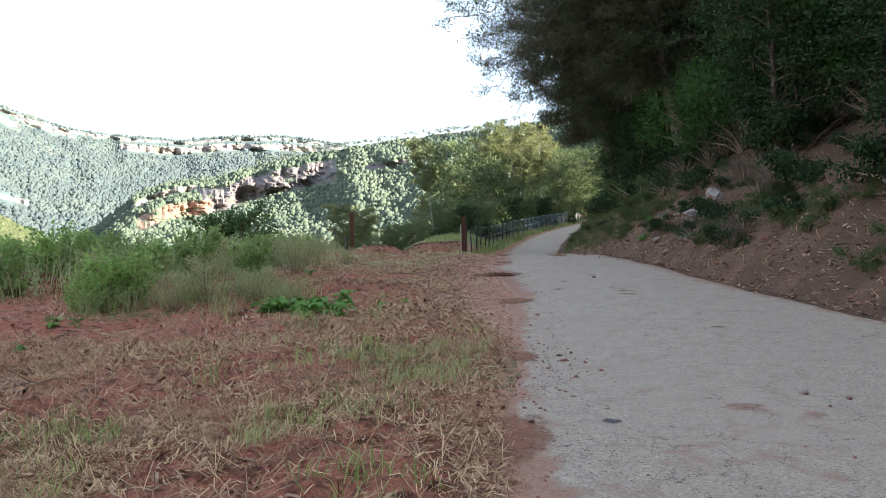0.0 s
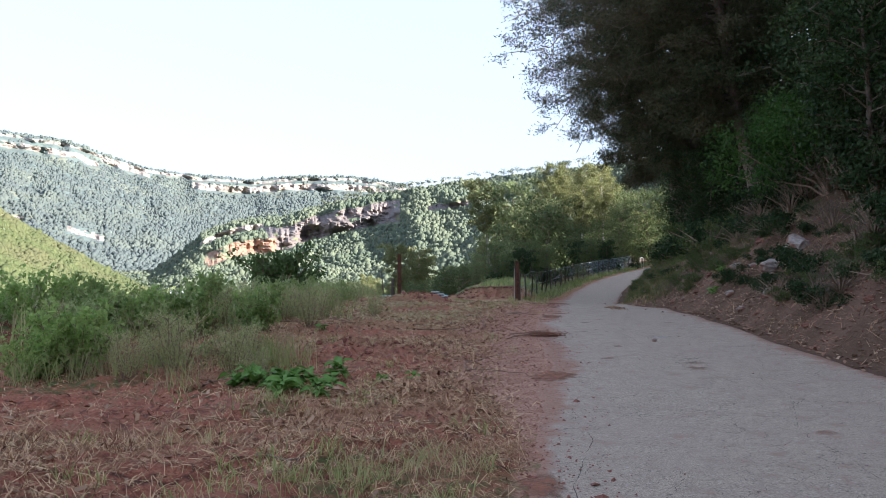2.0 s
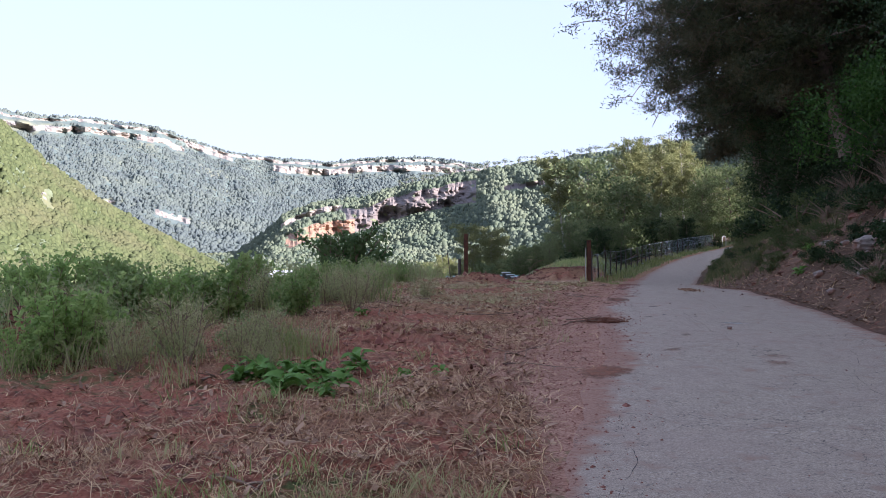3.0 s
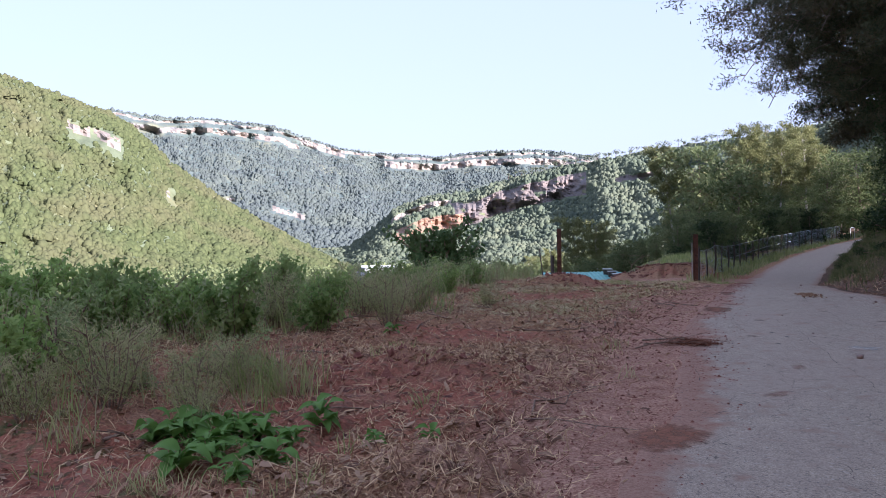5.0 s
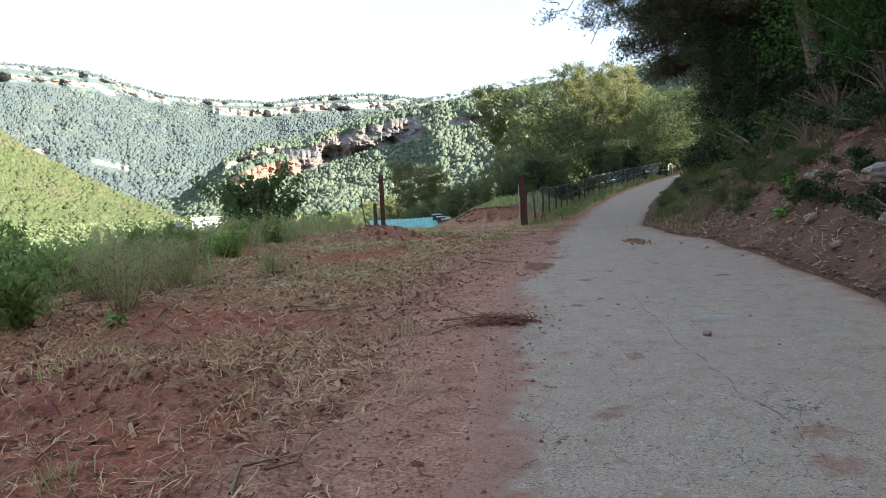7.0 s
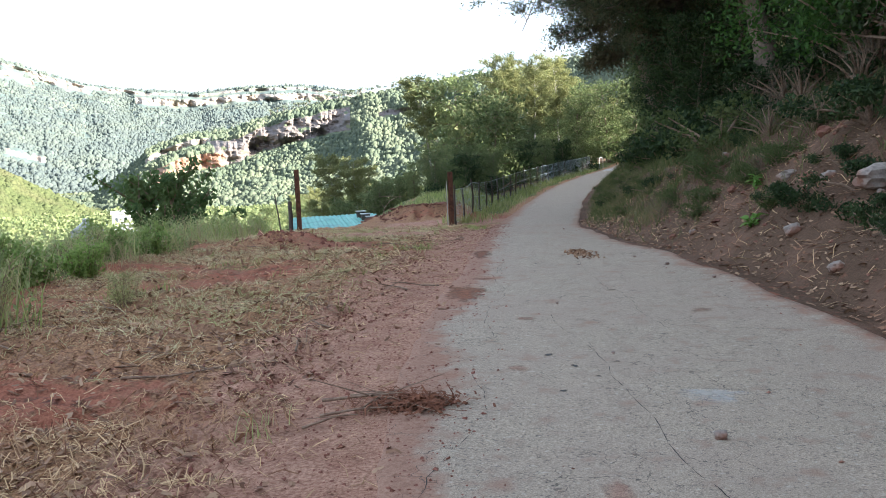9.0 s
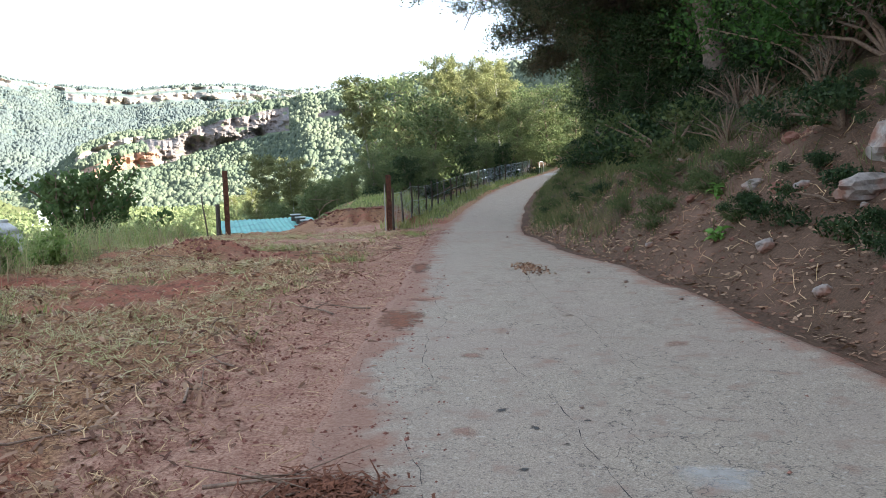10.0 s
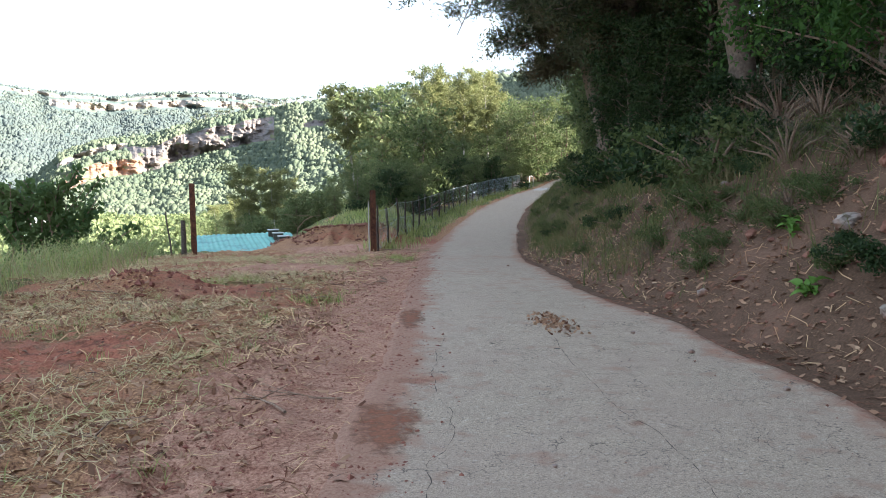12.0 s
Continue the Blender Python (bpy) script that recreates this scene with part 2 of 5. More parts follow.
M_BRAMBLE = foliage("bramble_leaves", (0.13, 0.22, 0.06), (0.32, 0.42, 0.14), (0.38, 0.44, 0.17), 0.6)
# Sunlight put into a paler, yellower needle colour than M_PINE.
M_OLIVE = foliage("sun_toned_pine_needles", (0.12, 0.14, 0.058), (0.235, 0.245, 0.105), (0.28, 0.28, 0.125), 0.4)
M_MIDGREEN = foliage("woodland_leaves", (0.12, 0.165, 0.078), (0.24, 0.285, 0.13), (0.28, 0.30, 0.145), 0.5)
def canopy(name, c1, c2, c3, scale, patchy):
    """Woods seen from afar: crowns that differ, mottled with leaf clumps, in paler and darker stands."""
    m, nt, b = nodes_of(name, 0.95, 0.05)
    g = nt.nodes.new("ShaderNodeNewGeometry")
    co = nt.nodes.new("ShaderNodeTexCoord").outputs["Object"]
    clump = tex_noise(nt, scale, 5, 0.7, co)
    col = mix(nt, ramp(nt, g.outputs["Random Per Island"], 0, 1), c1, c2)
    col = mix(nt, ramp(nt, clump, 0.42, 0.6), mix(nt, 0.4, col, tuple(0.6 * v for v in c1)), col)
    col = mix(nt, math_node(nt, "MULTIPLY", ramp(nt, tex_noise(nt, patchy, 4, 0.6, co), 0.45, 0.65), 0.7), col, c3)
    nt.links.new(col, b.inputs["Base Color"])
    bump(nt, b, clump, 0.35, 0.5 / scale)
    return m


M_MAQUIS = canopy("hill_scrub_leaves", (0.064, 0.080, 0.036), (0.098, 0.114, 0.052), (0.098, 0.096, 0.052), 0.9, 0.02)
# Bluish grey put into the needle colour in place of distance haze.
M_FARPINE = canopy("hazed_pine_woods", (0.076, 0.093, 0.095), (0.094, 0.114, 0.106), (0.098, 0.115, 0.098), 0.35, 0.006)
# Green paled and blued: haze over the ridge put into the leaf colour.
M_RIDGE = canopy("hazed_ridge_pine_woods", (0.072, 0.094, 0.072), (0.115, 0.138, 0.09), (0.135, 0.15, 0.10), 0.6, 0.02)
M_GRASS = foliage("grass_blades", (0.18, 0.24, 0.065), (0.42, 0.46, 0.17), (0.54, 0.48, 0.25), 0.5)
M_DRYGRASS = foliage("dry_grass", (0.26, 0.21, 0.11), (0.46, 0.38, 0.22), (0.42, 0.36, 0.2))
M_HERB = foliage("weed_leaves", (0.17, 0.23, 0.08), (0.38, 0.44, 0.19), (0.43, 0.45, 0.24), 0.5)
M_DOCK = foliage("broad_weed_leaves", (0.07, 0.17, 0.03), (0.19, 0.34, 0.075), (0.24, 0.34, 0.10))
M_STRAW = foliage("straw", (0.15, 0.06, 0.035), (0.72, 0.51, 0.285), (0.46, 0.26, 0.15), 0.15, 0.8, 0.3)
M_DEADLEAF = foliage("dead_leaves", (0.09, 0.035, 0.022), (0.50, 0.33, 0.21), (0.30, 0.15, 0.09), 0.1, 0.8)
M_CLOD = surface("red_clod", (0.15, 0.05, 0.036), (0.30, 0.13, 0.095), 22, 0.95, 0.7)
M_STICK = surface("dry_stick", (0.15, 0.09, 0.065), (0.34, 0.24, 0.17), 30, 0.9, 0.5)
M_SAWDUST = surface("wood_chips", (0.10, 0.036, 0.022), (0.27, 0.11, 0.06), 40, 0.95, 0.8)
M_ROCK = surface("pale_limestone", (0.17, 0.14, 0.12), (0.46, 0.40, 0.35), 9, 0.9, 0.9, (0.22, 0.11, 0.075), 2.5, (0.45, 0.6))
M_REDROCK = surface("red_earth_bank", (0.15, 0.062, 0.045), (0.31, 0.15, 0.105), 5, 0.95, 0.9, (0.12, 0.055, 0.04), 1.2)
M_RUST = surface("rusty_steel", (0.075, 0.032, 0.022), (0.20, 0.085, 0.05), 18, 0.8, 0.5, (0.04, 0.025, 0.02), 4.0)
M_DARKPOST = surface("dark_weathered_post", (0.05, 0.04, 0.034), (0.13, 0.105, 0.09), 16, 0.9, 0.6)
M_WIRE = surface("weathered_fence_wire", (0.36, 0.42, 0.48), (0.54, 0.61, 0.68), 6, 0.6, 0.1)
M_GALV = surface("galvanised_pipe", (0.32, 0.32, 0.31), (0.46, 0.46, 0.45), 8, 0.5, 0.1, metal=0.3)
M_TEAL = surface("turquoise_roof_sheet", (0.075, 0.29, 0.245), (0.135, 0.40, 0.345), 2.5, 0.55, 0.15, (0.05, 0.21, 0.20), 0.9)
M_SHEDWALL = surface("orange_block_wall", (0.40, 0.17, 0.09), (0.55, 0.27, 0.16), 6, 0.9, 0.4)
M_WHITE = surface("white_painted_wall", (0.30, 0.31, 0.31), (0.42, 0.42, 0.41), 0.6, 0.8, 0.1, (0.5, 0.48, 0.45), 0.15)
M_WHITEROOF = surface("white_sheet_roof", (0.50, 0.51, 0.51), (0.62, 0.62, 0.62), 0.4, 0.5, 0.1)
M_DARKGLASS = surface("dark_window", (0.04, 0.05, 0.06), (0.08, 0.09, 0.10), 2, 0.2, 0.0)
M_CONCRETE = surface("pale_concrete", (0.42, 0.38, 0.34), (0.56, 0.52, 0.47), 20, 0.9, 0.4, (0.33, 0.26, 0.22), 1.5)
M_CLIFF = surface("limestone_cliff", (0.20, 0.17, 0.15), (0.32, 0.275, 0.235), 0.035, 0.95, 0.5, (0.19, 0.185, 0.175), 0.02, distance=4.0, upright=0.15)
# Cliff turned from the sun: its shade is put into dark brown-grey rock.
M_BROWNCLIFF = surface("shaded_brown_cliff", (0.11, 0.096, 0.094), (0.19, 0.155, 0.14), 0.05, 0.95, 0.6, (0.15, 0.14, 0.14), 0.03, distance=3.0, upright=0.12)
M_ORANGECLIFF = surface("orange_sandstone", (0.22, 0.125, 0.085), (0.31, 0.20, 0.14), 0.2, 0.95, 0.6, (0.18, 0.13, 0.10), 0.05, distance=2.0, upright=0.2)
M_HILL = surface("hill_undergrowth", (0.09, 0.115, 0.07), (0.14, 0.165, 0.10), 0.12, 0.95, 0.6, (0.17, 0.16, 0.08), 0.02, distance=2.0)
# Haze over the far slope is put into this blue-grey green.
M_FARHILL = surface("hazed_hill_undergrowth", (0.078, 0.108, 0.104), (0.112, 0.14, 0.128), 0.05, 0.95, 0.6, (0.17, 0.175, 0.12), 0.01, distance=4.0)
M_CRACK = surface("crack_filling", (0.035, 0.03, 0.027), (0.09, 0.075, 0.065), 40, 0.95, 0.5)


def worn(name, c1, c2, scale, most, rough=0.9):
    """A thin smear that breaks up towards its rim."""
    m, nt, b = nodes_of(name, rough, 0.15)
    co = nt.nodes.new("ShaderNodeTexCoord").outputs["Object"]
    n1 = tex_noise(nt, scale, 6, 0.7, co)
    nt.links.new(mix(nt, ramp(nt, n1, 0.3, 0.7), c1, c2), b.inputs["Base Color"])
    a = math_node(nt, "ADD", attr(nt, "fade"), math_node(nt, "MULTIPLY", math_node(nt, "SUBTRACT", tex_noise(nt, 9, 8, 0.75, co), 0.5), 2.4))
    nt.links.new(math_node(nt, "MULTIPLY", ramp(nt, a, 0.25, 0.95), most), b.inputs["Alpha"])
    bump(nt, b, n1, 0.4, 0.01)
    return m


M_REDDUST = worn("red_dust_smear", (0.36, 0.15, 0.10), (0.46, 0.25, 0.18), 25, 0.45)
M_DAMP = worn("damp_soil", (0.17, 0.065, 0.037), (0.34, 0.16, 0.10), 35, 0.85)
M_OIL = worn("oil_smear", (0.05, 0.048, 0.045), (0.11, 0.105, 0.10), 30, 0.85, 0.6)
M_SCUFF = worn("pale_scuff", (0.48, 0.45, 0.41), (0.62, 0.59, 0.54), 25, 0.5)


# ---- ground ----
def along(y, ys, vs):
    return np.interp(y, ys, vs)


def road_z(y):
    return along(y, [-60, 20, 26, 34, 45, 52, 58, 73, 87, 105, 130, 180, 260], [0, 0, -0.09, -0.50, -1.2, -1.32, -1.32, -1.18, -0.95, -0.6, 0.6, 4, 10])


def road_left(y):
    return along(y, [-60, 4, 14, 18, 26, 40, 46, 58, 73, 87, 97, 110, 130, 180], [0.4, 0.9, 1.1, 0.85, 1.05, 1.15, 1.4, 2.6, 4.8, 8.0, 11.0, 14.5, 21, 40])


def road_right(y):
    return along(y, [-60, -10, 10, 16, 22.5, 26, 30, 38, 45, 58, 73, 87, 97, 110, 130, 180], [7.5, 6.3, 5.4, 4.8, 4.55, 4.2, 3.8, 3.9, 4.4, 5.7, 7.9, 10.9, 13.5, 17.2, 24, 43])


def brink(y):
    """Where the level ground on the valley side breaks off."""
    return along(y, [-60, 0, 12, 16, 20, 26, 31, 38, 44, 48, 54, 64, 80, 95, 115, 150, 220], [-11, -9.5, -8.6, -7.4, -5.9, -5.9, -6.2, -7.2, -8.0, -6.0, -4.8, -4.6, -1.5, 4.5, 11, 26, 60])


def fence_x(y):
    return road_left(y) - along(y, [45, 58, 75, 100], [1.75, 1.7, 1.7, 1.6])


def step(v, a, b):
    k = np.clip((v - a) / (b - a), 0, 1)
    return k * k * (3 - 2 * k)


def height(x, y):
    x, y = np.asarray(x, float), np.asarray(y, float)
    z0 = road_z(y)
    lo, hi = road_left(y), road_right(y)
    near = 1 - step(y, 45, 60)
    # valley side
    d = np.maximum(brink(y) - x, 0)
    fall = np.where(d < 2, 0.12 * d * d, 0.48 + 0.45 * (d - 2))
    floor = -24 + 3 * fbm(x / 90, y / 90, 3, 5)
    z = np.maximum(z0 - fall, np.minimum(floor, z0))
    # hillside
    e = np.maximum(x - hi - 0.35, 0)
    rise = np.where(e < 1.6, 0.80 * e, 1.28 + 0.60 * (e - 1.6))
    # The crest behind the viewpoint is unseen, raised to shade the near ground.
    cap = along(y, [-60, 25, 45, 62, 110, 240], [52, 52, 38, 16, 15, 12]) + 6 * fbm(x / 60, y / 60, 3, 9)
    rise = cap * (1 - np.exp(-rise / cap)) * 1.08
    z = z + rise + step(e, 0.2, 1.5) * (0.16 * fbm(x * 0.9, y * 0.9, 4, 21) + 0.05 * fbm(x * 4, y * 4, 2, 22)) * (1 - step(e, 20, 60))
    z = z + step(e, 6, 40) * 1.2 * fbm(x / 7, y / 7, 3, 30)
    # verge relief
    v = step(lo - x, 0.1, 0.9) * (1 - step(d, 3, 12))
    z = z + v * near * (0.05 * fbm(x * 0.8, y * 0.8, 3, 2) + 0.042 * fbm(x * 4.5, y * 4.5, 3, 3) + 0.024 * vnoise(x * 13, y * 13, 4))
    # heaps of turned soil, the cut mound past the gate
    z = z + 0.30 * np.exp(-(((x + 7.4) / 1.5) ** 2 + ((y - 15.3) / 0.9) ** 2)) + 0.16 * np.exp(-(((x + 1.8) / 0.9) ** 2 + ((y - 15.4) / 0.7) ** 2))
    z = z + 0.34 * np.exp(-(((x + 3.1) / 1.0) ** 2 + ((y - 29.9) / 0.6) ** 2)) + 0.20 * np.exp(-(((x + 5.0) / 2.2) ** 2 + ((y - 31) / 1.4) ** 2))
    edge = 0.7 * vnoise(x * 0.9, y * 0.9, 41) + 0.35 * vnoise(x * 3.1, y * 3.1, 42)
    mound = step(y + edge, 49.4, 50.5) * (1 - step(y, 62, 66)) * step(x + 0.9 * edge, -4.9, -2.0) * (1 - step(x, -0.6, 0.6 + 0.03 * (y - 50)))
    z = z + 0.62 * mound - 1.9 * step(-x, 4.7, 5.9) * step(y, 46.5, 50) * (1 - step(y, 62, 70))
    # sunk under the road's sheet
    inside = step(x, lo + 0.28, lo + 0.6) * (1 - step(x, hi - 0.5, hi - 0.2))
    return z - 0.03 * inside * (1 - step(y, 130, 150))


def graded(lo, hi, fine, ratio, reach):
    mid = np.arange(lo, hi, fine)
    out, s, p = [], fine, hi
    while p < reach[1]:
        out.append(p)
        s *= ratio
        p += s
    out.append(reach[1])
    back, s, p = [], fine, lo
    while p > reach[0]:
        s *= ratio
        p -= s
        back.append(max(p, reach[0]))
    return np.concatenate([np.unique(back), mid, out])


def ground():
    xs = graded(-5.5, 7.5, 0.085, 1.075, (-3500, 3500))
    ys = graded(2.0, 27.0, 0.085, 1.05, (-600, 4200))
    X, Y = np.meshgrid(xs, ys)
    Z = height(X, Y)
    far = step(np.hypot(X, Y), 300, 900)
    Z = Z * (1 - far) + far * np.minimum(Z, -30)
    me = mesh_np("ground", np.stack([X, Y, Z], -1).reshape(-1, 3), grid_faces(len(ys), len(xs)), True)
    lo, hi, br = road_left(Y), road_right(Y), brink(Y)
    n1, n2 = fbm(X * 0.5, Y * 0.5, 4, 51), fbm(X * 0.35, Y * 0.35, 4, 61)
    left = step(lo - X, -0.6, -0.3)
    track = left * (1 - step(lo - X, 0.9 + 0.3 * n1, 1.7 + 0.4 * n1)) * step(Y, 9, 14)
    gate = left * step(Y, 30, 36) * step(X, -4.4, -2.5)
    dirt = np.clip(track + gate * 0.9 + 0.8 * left * (1 - step(lo - X, 0.02 + 0.2 * step(Y, 9, 13), 0.2 + 0.5 * step(Y, 9, 13))), 0, 1) * (1 - step(Y, 47, 50))
    straw = left * np.clip(0.46 + 0.5 * n1 + 0.35 * step(Y, 14, 24), 0, 1) * (1 - 0.9 * step(-X - 2.5 + 0.12 * Y, 1.5, 3.5) * (1 - step(Y, 12, 16)))
    straw = np.maximum(straw, 0.45 * step(X - hi, 0.2, 0.8) * (1 - step(X - hi, 1.5, 3)))
    green = np.clip(step(n2, 0.35, 0.8) * left * 0.5 + 0.9 * step(br + 1.2 - X, 0, 1.2) + 0.95 * step(Y, 51.8, 53) * step(lo - X, 0.3, 0.8) * step(X, -3.9, -3.3) + step(brink(Y) - X, 3, 5) * step(Y, 60, 66), 0, 1)
    bank = step(X - hi, 0.5, 1.5)
    green = np.maximum(green, bank * step(Y, 27, 33) * step(fbm(X * 0.8, Y * 0.8, 3, 70), -0.4, 0.3) * (1 - step(X - hi, 3, 5)))
    # Litter under the trees and along the bank, darkened for the shade there.
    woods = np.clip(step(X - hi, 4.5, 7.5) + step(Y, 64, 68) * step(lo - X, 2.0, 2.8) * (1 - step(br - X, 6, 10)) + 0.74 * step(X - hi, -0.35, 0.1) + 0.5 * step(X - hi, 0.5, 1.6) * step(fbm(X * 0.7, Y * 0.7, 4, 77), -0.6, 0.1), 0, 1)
    for key, val in (("straw", straw), ("dirt", dirt), ("green", green), ("woods", woods)):
        me.attributes.new(key, "FLOAT", "POINT").data.foreach_set("value", val.ravel().astype(np.float32))
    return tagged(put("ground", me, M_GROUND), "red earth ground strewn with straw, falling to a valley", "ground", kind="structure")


def road():
    ys = np.concatenate([np.arange(-40, 0, 1.0), np.arange(0, 50, 0.12), np.arange(50, 150, 0.6)])
    lo = road_left(ys) + 0.06 * fbm(ys * 0.5, ys * 0 + 3, 4, 81) + 0.03 * vnoise(ys * 3.5, ys * 0, 82)
    hi = road_right(ys) + 0.06 * fbm(ys * 0.7, ys * 0 + 9, 3, 83)
    k = np.concatenate([[0, 0.006], np.linspace(0.03, 0.97, 30), [0.994, 1]])
    X = lo[:, None] + (hi - lo)[:, None] * k
    Y = np.repeat(ys[:, None], len(k), 1)
    Z = road_z(Y) + 0.012 + 0.012 * fbm(X * 0.5, Y * 0.5, 3, 88) * 0.5
    Z[:, 0] -= 0.03
    Z[:, -1] -= 0.03
    me = mesh_np("road", np.stack([X, Y, Z], -1).reshape(-1, 3), grid_faces(len(ys), len(k)), True)
    s = X - lo[:, None]
    e = hi[:, None] - X
    edge_in = 0.22 + 0.34 * step(Y, 10, 16) + 0.25 * fbm(X * 0.3, Y * 0.6, 3, 91)
    dust = 1.35 * (1 - step(s, 0.0, edge_in)) + 0.7 * (1 - step(e, 0, 0.4)) + 0.18 + 0.25 * step(fbm(X * 0.4, Y * 0.25, 3, 90), 0.1, 0.8)
    dust = dust * (1 - 0.5 * step(Y, 48, 60))
    me.attributes.new("dust", "FLOAT", "POINT").data.foreach_set("value", dust.ravel().astype(np.float32))
    return tagged(put("road", me, M_ROAD), "worn grey asphalt lane dusted with red soil", "road", kind="structure")


ground()
road()


# ---- far hills ----
def hill(name, label, az, skyline, r_top, r_base, el_base, material, rows=60, cols=220, cliffs=(), rough=1.0, seed=0):
    """A hill face: azimuths in degrees with the height of its crest above the horizon, falling towards the valley. Returns the points of its slope.
    cliffs: (azimuth from, to, degrees under the crest at top, at bottom, material)."""
    a = np.linspace(az[0], az[-1], cols)
    top = np.interp(a, az, skyline)
    rt = np.interp(a, np.linspace(az[0], az[-1], len(r_top)), r_top)
    rb = np.interp(a, np.linspace(az[0], az[-1], len(r_base)), r_base)
    eb = np.interp(a, np.linspace(az[0], az[-1], len(el_base)), el_base)
    s = np.linspace(0, 1, rows)
    A = np.repeat(a[None], rows, 0)
    EL = top[None] + (eb - top)[None] * s[:, None] ** 1.25
    under = top[None] - EL
    # the slope comes nearer as it falls; cliffs hold it back
    pace = np.ones_like(EL)
    which = np.zeros(EL.shape, int)
    for n, (a0, a1, t0, t1, mt) in enumerate(cliffs):
        wob = 0.06 * fbm(A * 1.3, A * 0 + n, 4, seed + n) * max(1, (t1 - t0))
        on = (A > a0) & (A < a1) & (under + wob > t0) & (under + wob < t1)
        on &= fbm(A * 2.2, EL * 3, 4, seed + 10 + n) > (-1.0 if seed == 100 else -0.9 if seed == 160 else -0.2)
        pace[on] = 0.08
        which[on] = n + 1
    run = np.cumsum(pace, 0)
    run = run / run[-1:]
    R = rt[None] + (rb - rt)[None] * run
    for _ in range(14):
        R[:, 4:-4] = sum(R[:, 4 + q:R.shape[1] - 4 + q] for q in range(-4, 5)) / 9
    nz = fbm(A * 0.9, EL * 1.2, 5, seed + 3)
    R = R * (1 + 0.02 * rough * nz)
    gully = fbm(A * 4.0, A * 0 + 2, 4, seed + 4)
    R = R * (1 - 0.0025 * rough * gully * (which > 0))
    R = R * (1 + 0.0016 * (which > 0) * vnoise(A * 9, EL * 1.5, seed + 6) + 0.001 * (which > 0) * vnoise(A * 23, EL * 4, seed + 7))
    ar, er = np.radians(A), np.radians(EL)
    V = np.stack([1.3 + R * np.sin(ar), 8.5 + R * np.cos(ar), 1.5 + R * np.tan(er)], -1)
    # a back, so that the hill is a body
    back = V[0].copy()
    back[:, 0] += 260 * np.sin(ar[0])
    back[:, 1] += 260 * np.cos(ar[0])
    back[:, 2] -= 30
    low = back.copy()
    low[:, 2] = -60
    grid = np.concatenate([low[None], back[None], V], 0)
    me = mesh_np(name, grid.reshape(-1, 3), grid_faces(rows + 2, cols), True)
    me.materials.append(material)
    for c in cliffs:
        me.materials.append(c[4])
    idx = np.zeros((rows + 1, cols - 1), np.int32)
    idx[2:] = np.minimum(which[:-1, :-1], which[1:, 1:])
    me.polygons.foreach_set("material_index", idx.ravel())
    me.polygons.foreach_set("use_smooth", (idx.ravel() == 0))
    tagged(new(name, me), label, "hill", kind="structure")
    return V, which


def woods(name, label, V, which, n, size, sides, material, seed, top_bias=0.0, tall=1.0):
    """Many uneven crowns on a slope, as one body."""
    r = np.random.default_rng(seed)
    rows, cols = which.shape
    u, v = r.uniform(0, cols - 1.001, n), r.uniform(0, 1, n) ** (1 + top_bias) * (rows - 1.001)
    i, j = v.astype(int), u.astype(int)
    ok = (which[i, j] == 0) & (which[np.minimum(i + 1, rows - 1), j] == 0)
    for q in range(1, 4):
        ok &= which[np.maximum(i - q, 0), j] == 0
    i, j, u, v = i[ok], j[ok], u[ok], v[ok]
    fu, fv = (u - j)[:, None], (v - i)[:, None]
    P = V[i, j] * (1 - fu) * (1 - fv) + V[i, j + 1] * fu * (1 - fv) + V[i + 1, j] * (1 - fu) * fv + V[i + 1, j + 1] * fu * fv
    m = len(P)
    s = size * r.uniform(0.45, 1.25, m) * np.where(r.uniform(size=m) < 0.08, 1.5, 1.0)
    # a crown: a lumpy cap of two uneven rings under an off-centre top
    a = np.linspace(0, 2 * math.pi, sides, endpoint=False)[None] + r.uniform(0, 6.28, (m, 1))
    rows_ = []
    for rad, up in ((0.56, -0.25), (0.60, 0.24), (0.36, 0.56)):
        rr = rad * r.uniform(0.72, 1.25, (m, sides))
        rows_.append(np.stack([np.cos(a) * rr, np.sin(a) * rr, up * tall + r.uniform(-0.11, 0.11, (m, sides))], -1))
    tip = np.concatenate([r.normal(scale=0.12, size=(m, 1, 2)), tall * r.uniform(0.62, 0.86, (m, 1, 1))], -1)
    Q = np.concatenate(rows_ + [tip], 1) * s[:, None, None] + P[:, None]
    per = 3 * sides + 1
    k = np.arange(sides)
    q = np.roll(k, -1)
    ring = np.concatenate([np.stack([k + o, q + o, q + o + sides], 1) for o in (0, sides)] + [np.stack([k + o, q + o + sides, k + o + sides], 1) for o in (0, sides)] + [np.stack([k + 2 * sides, q + 2 * sides, np.full(sides, 3 * sides)], 1)])
    me = mesh_np(name, Q.reshape(-1, 3), (np.arange(m)[:, None, None] * per + ring).reshape(-1, 3), True)
    return tagged(put(name, me, material), label, "woods", kind="stuff")


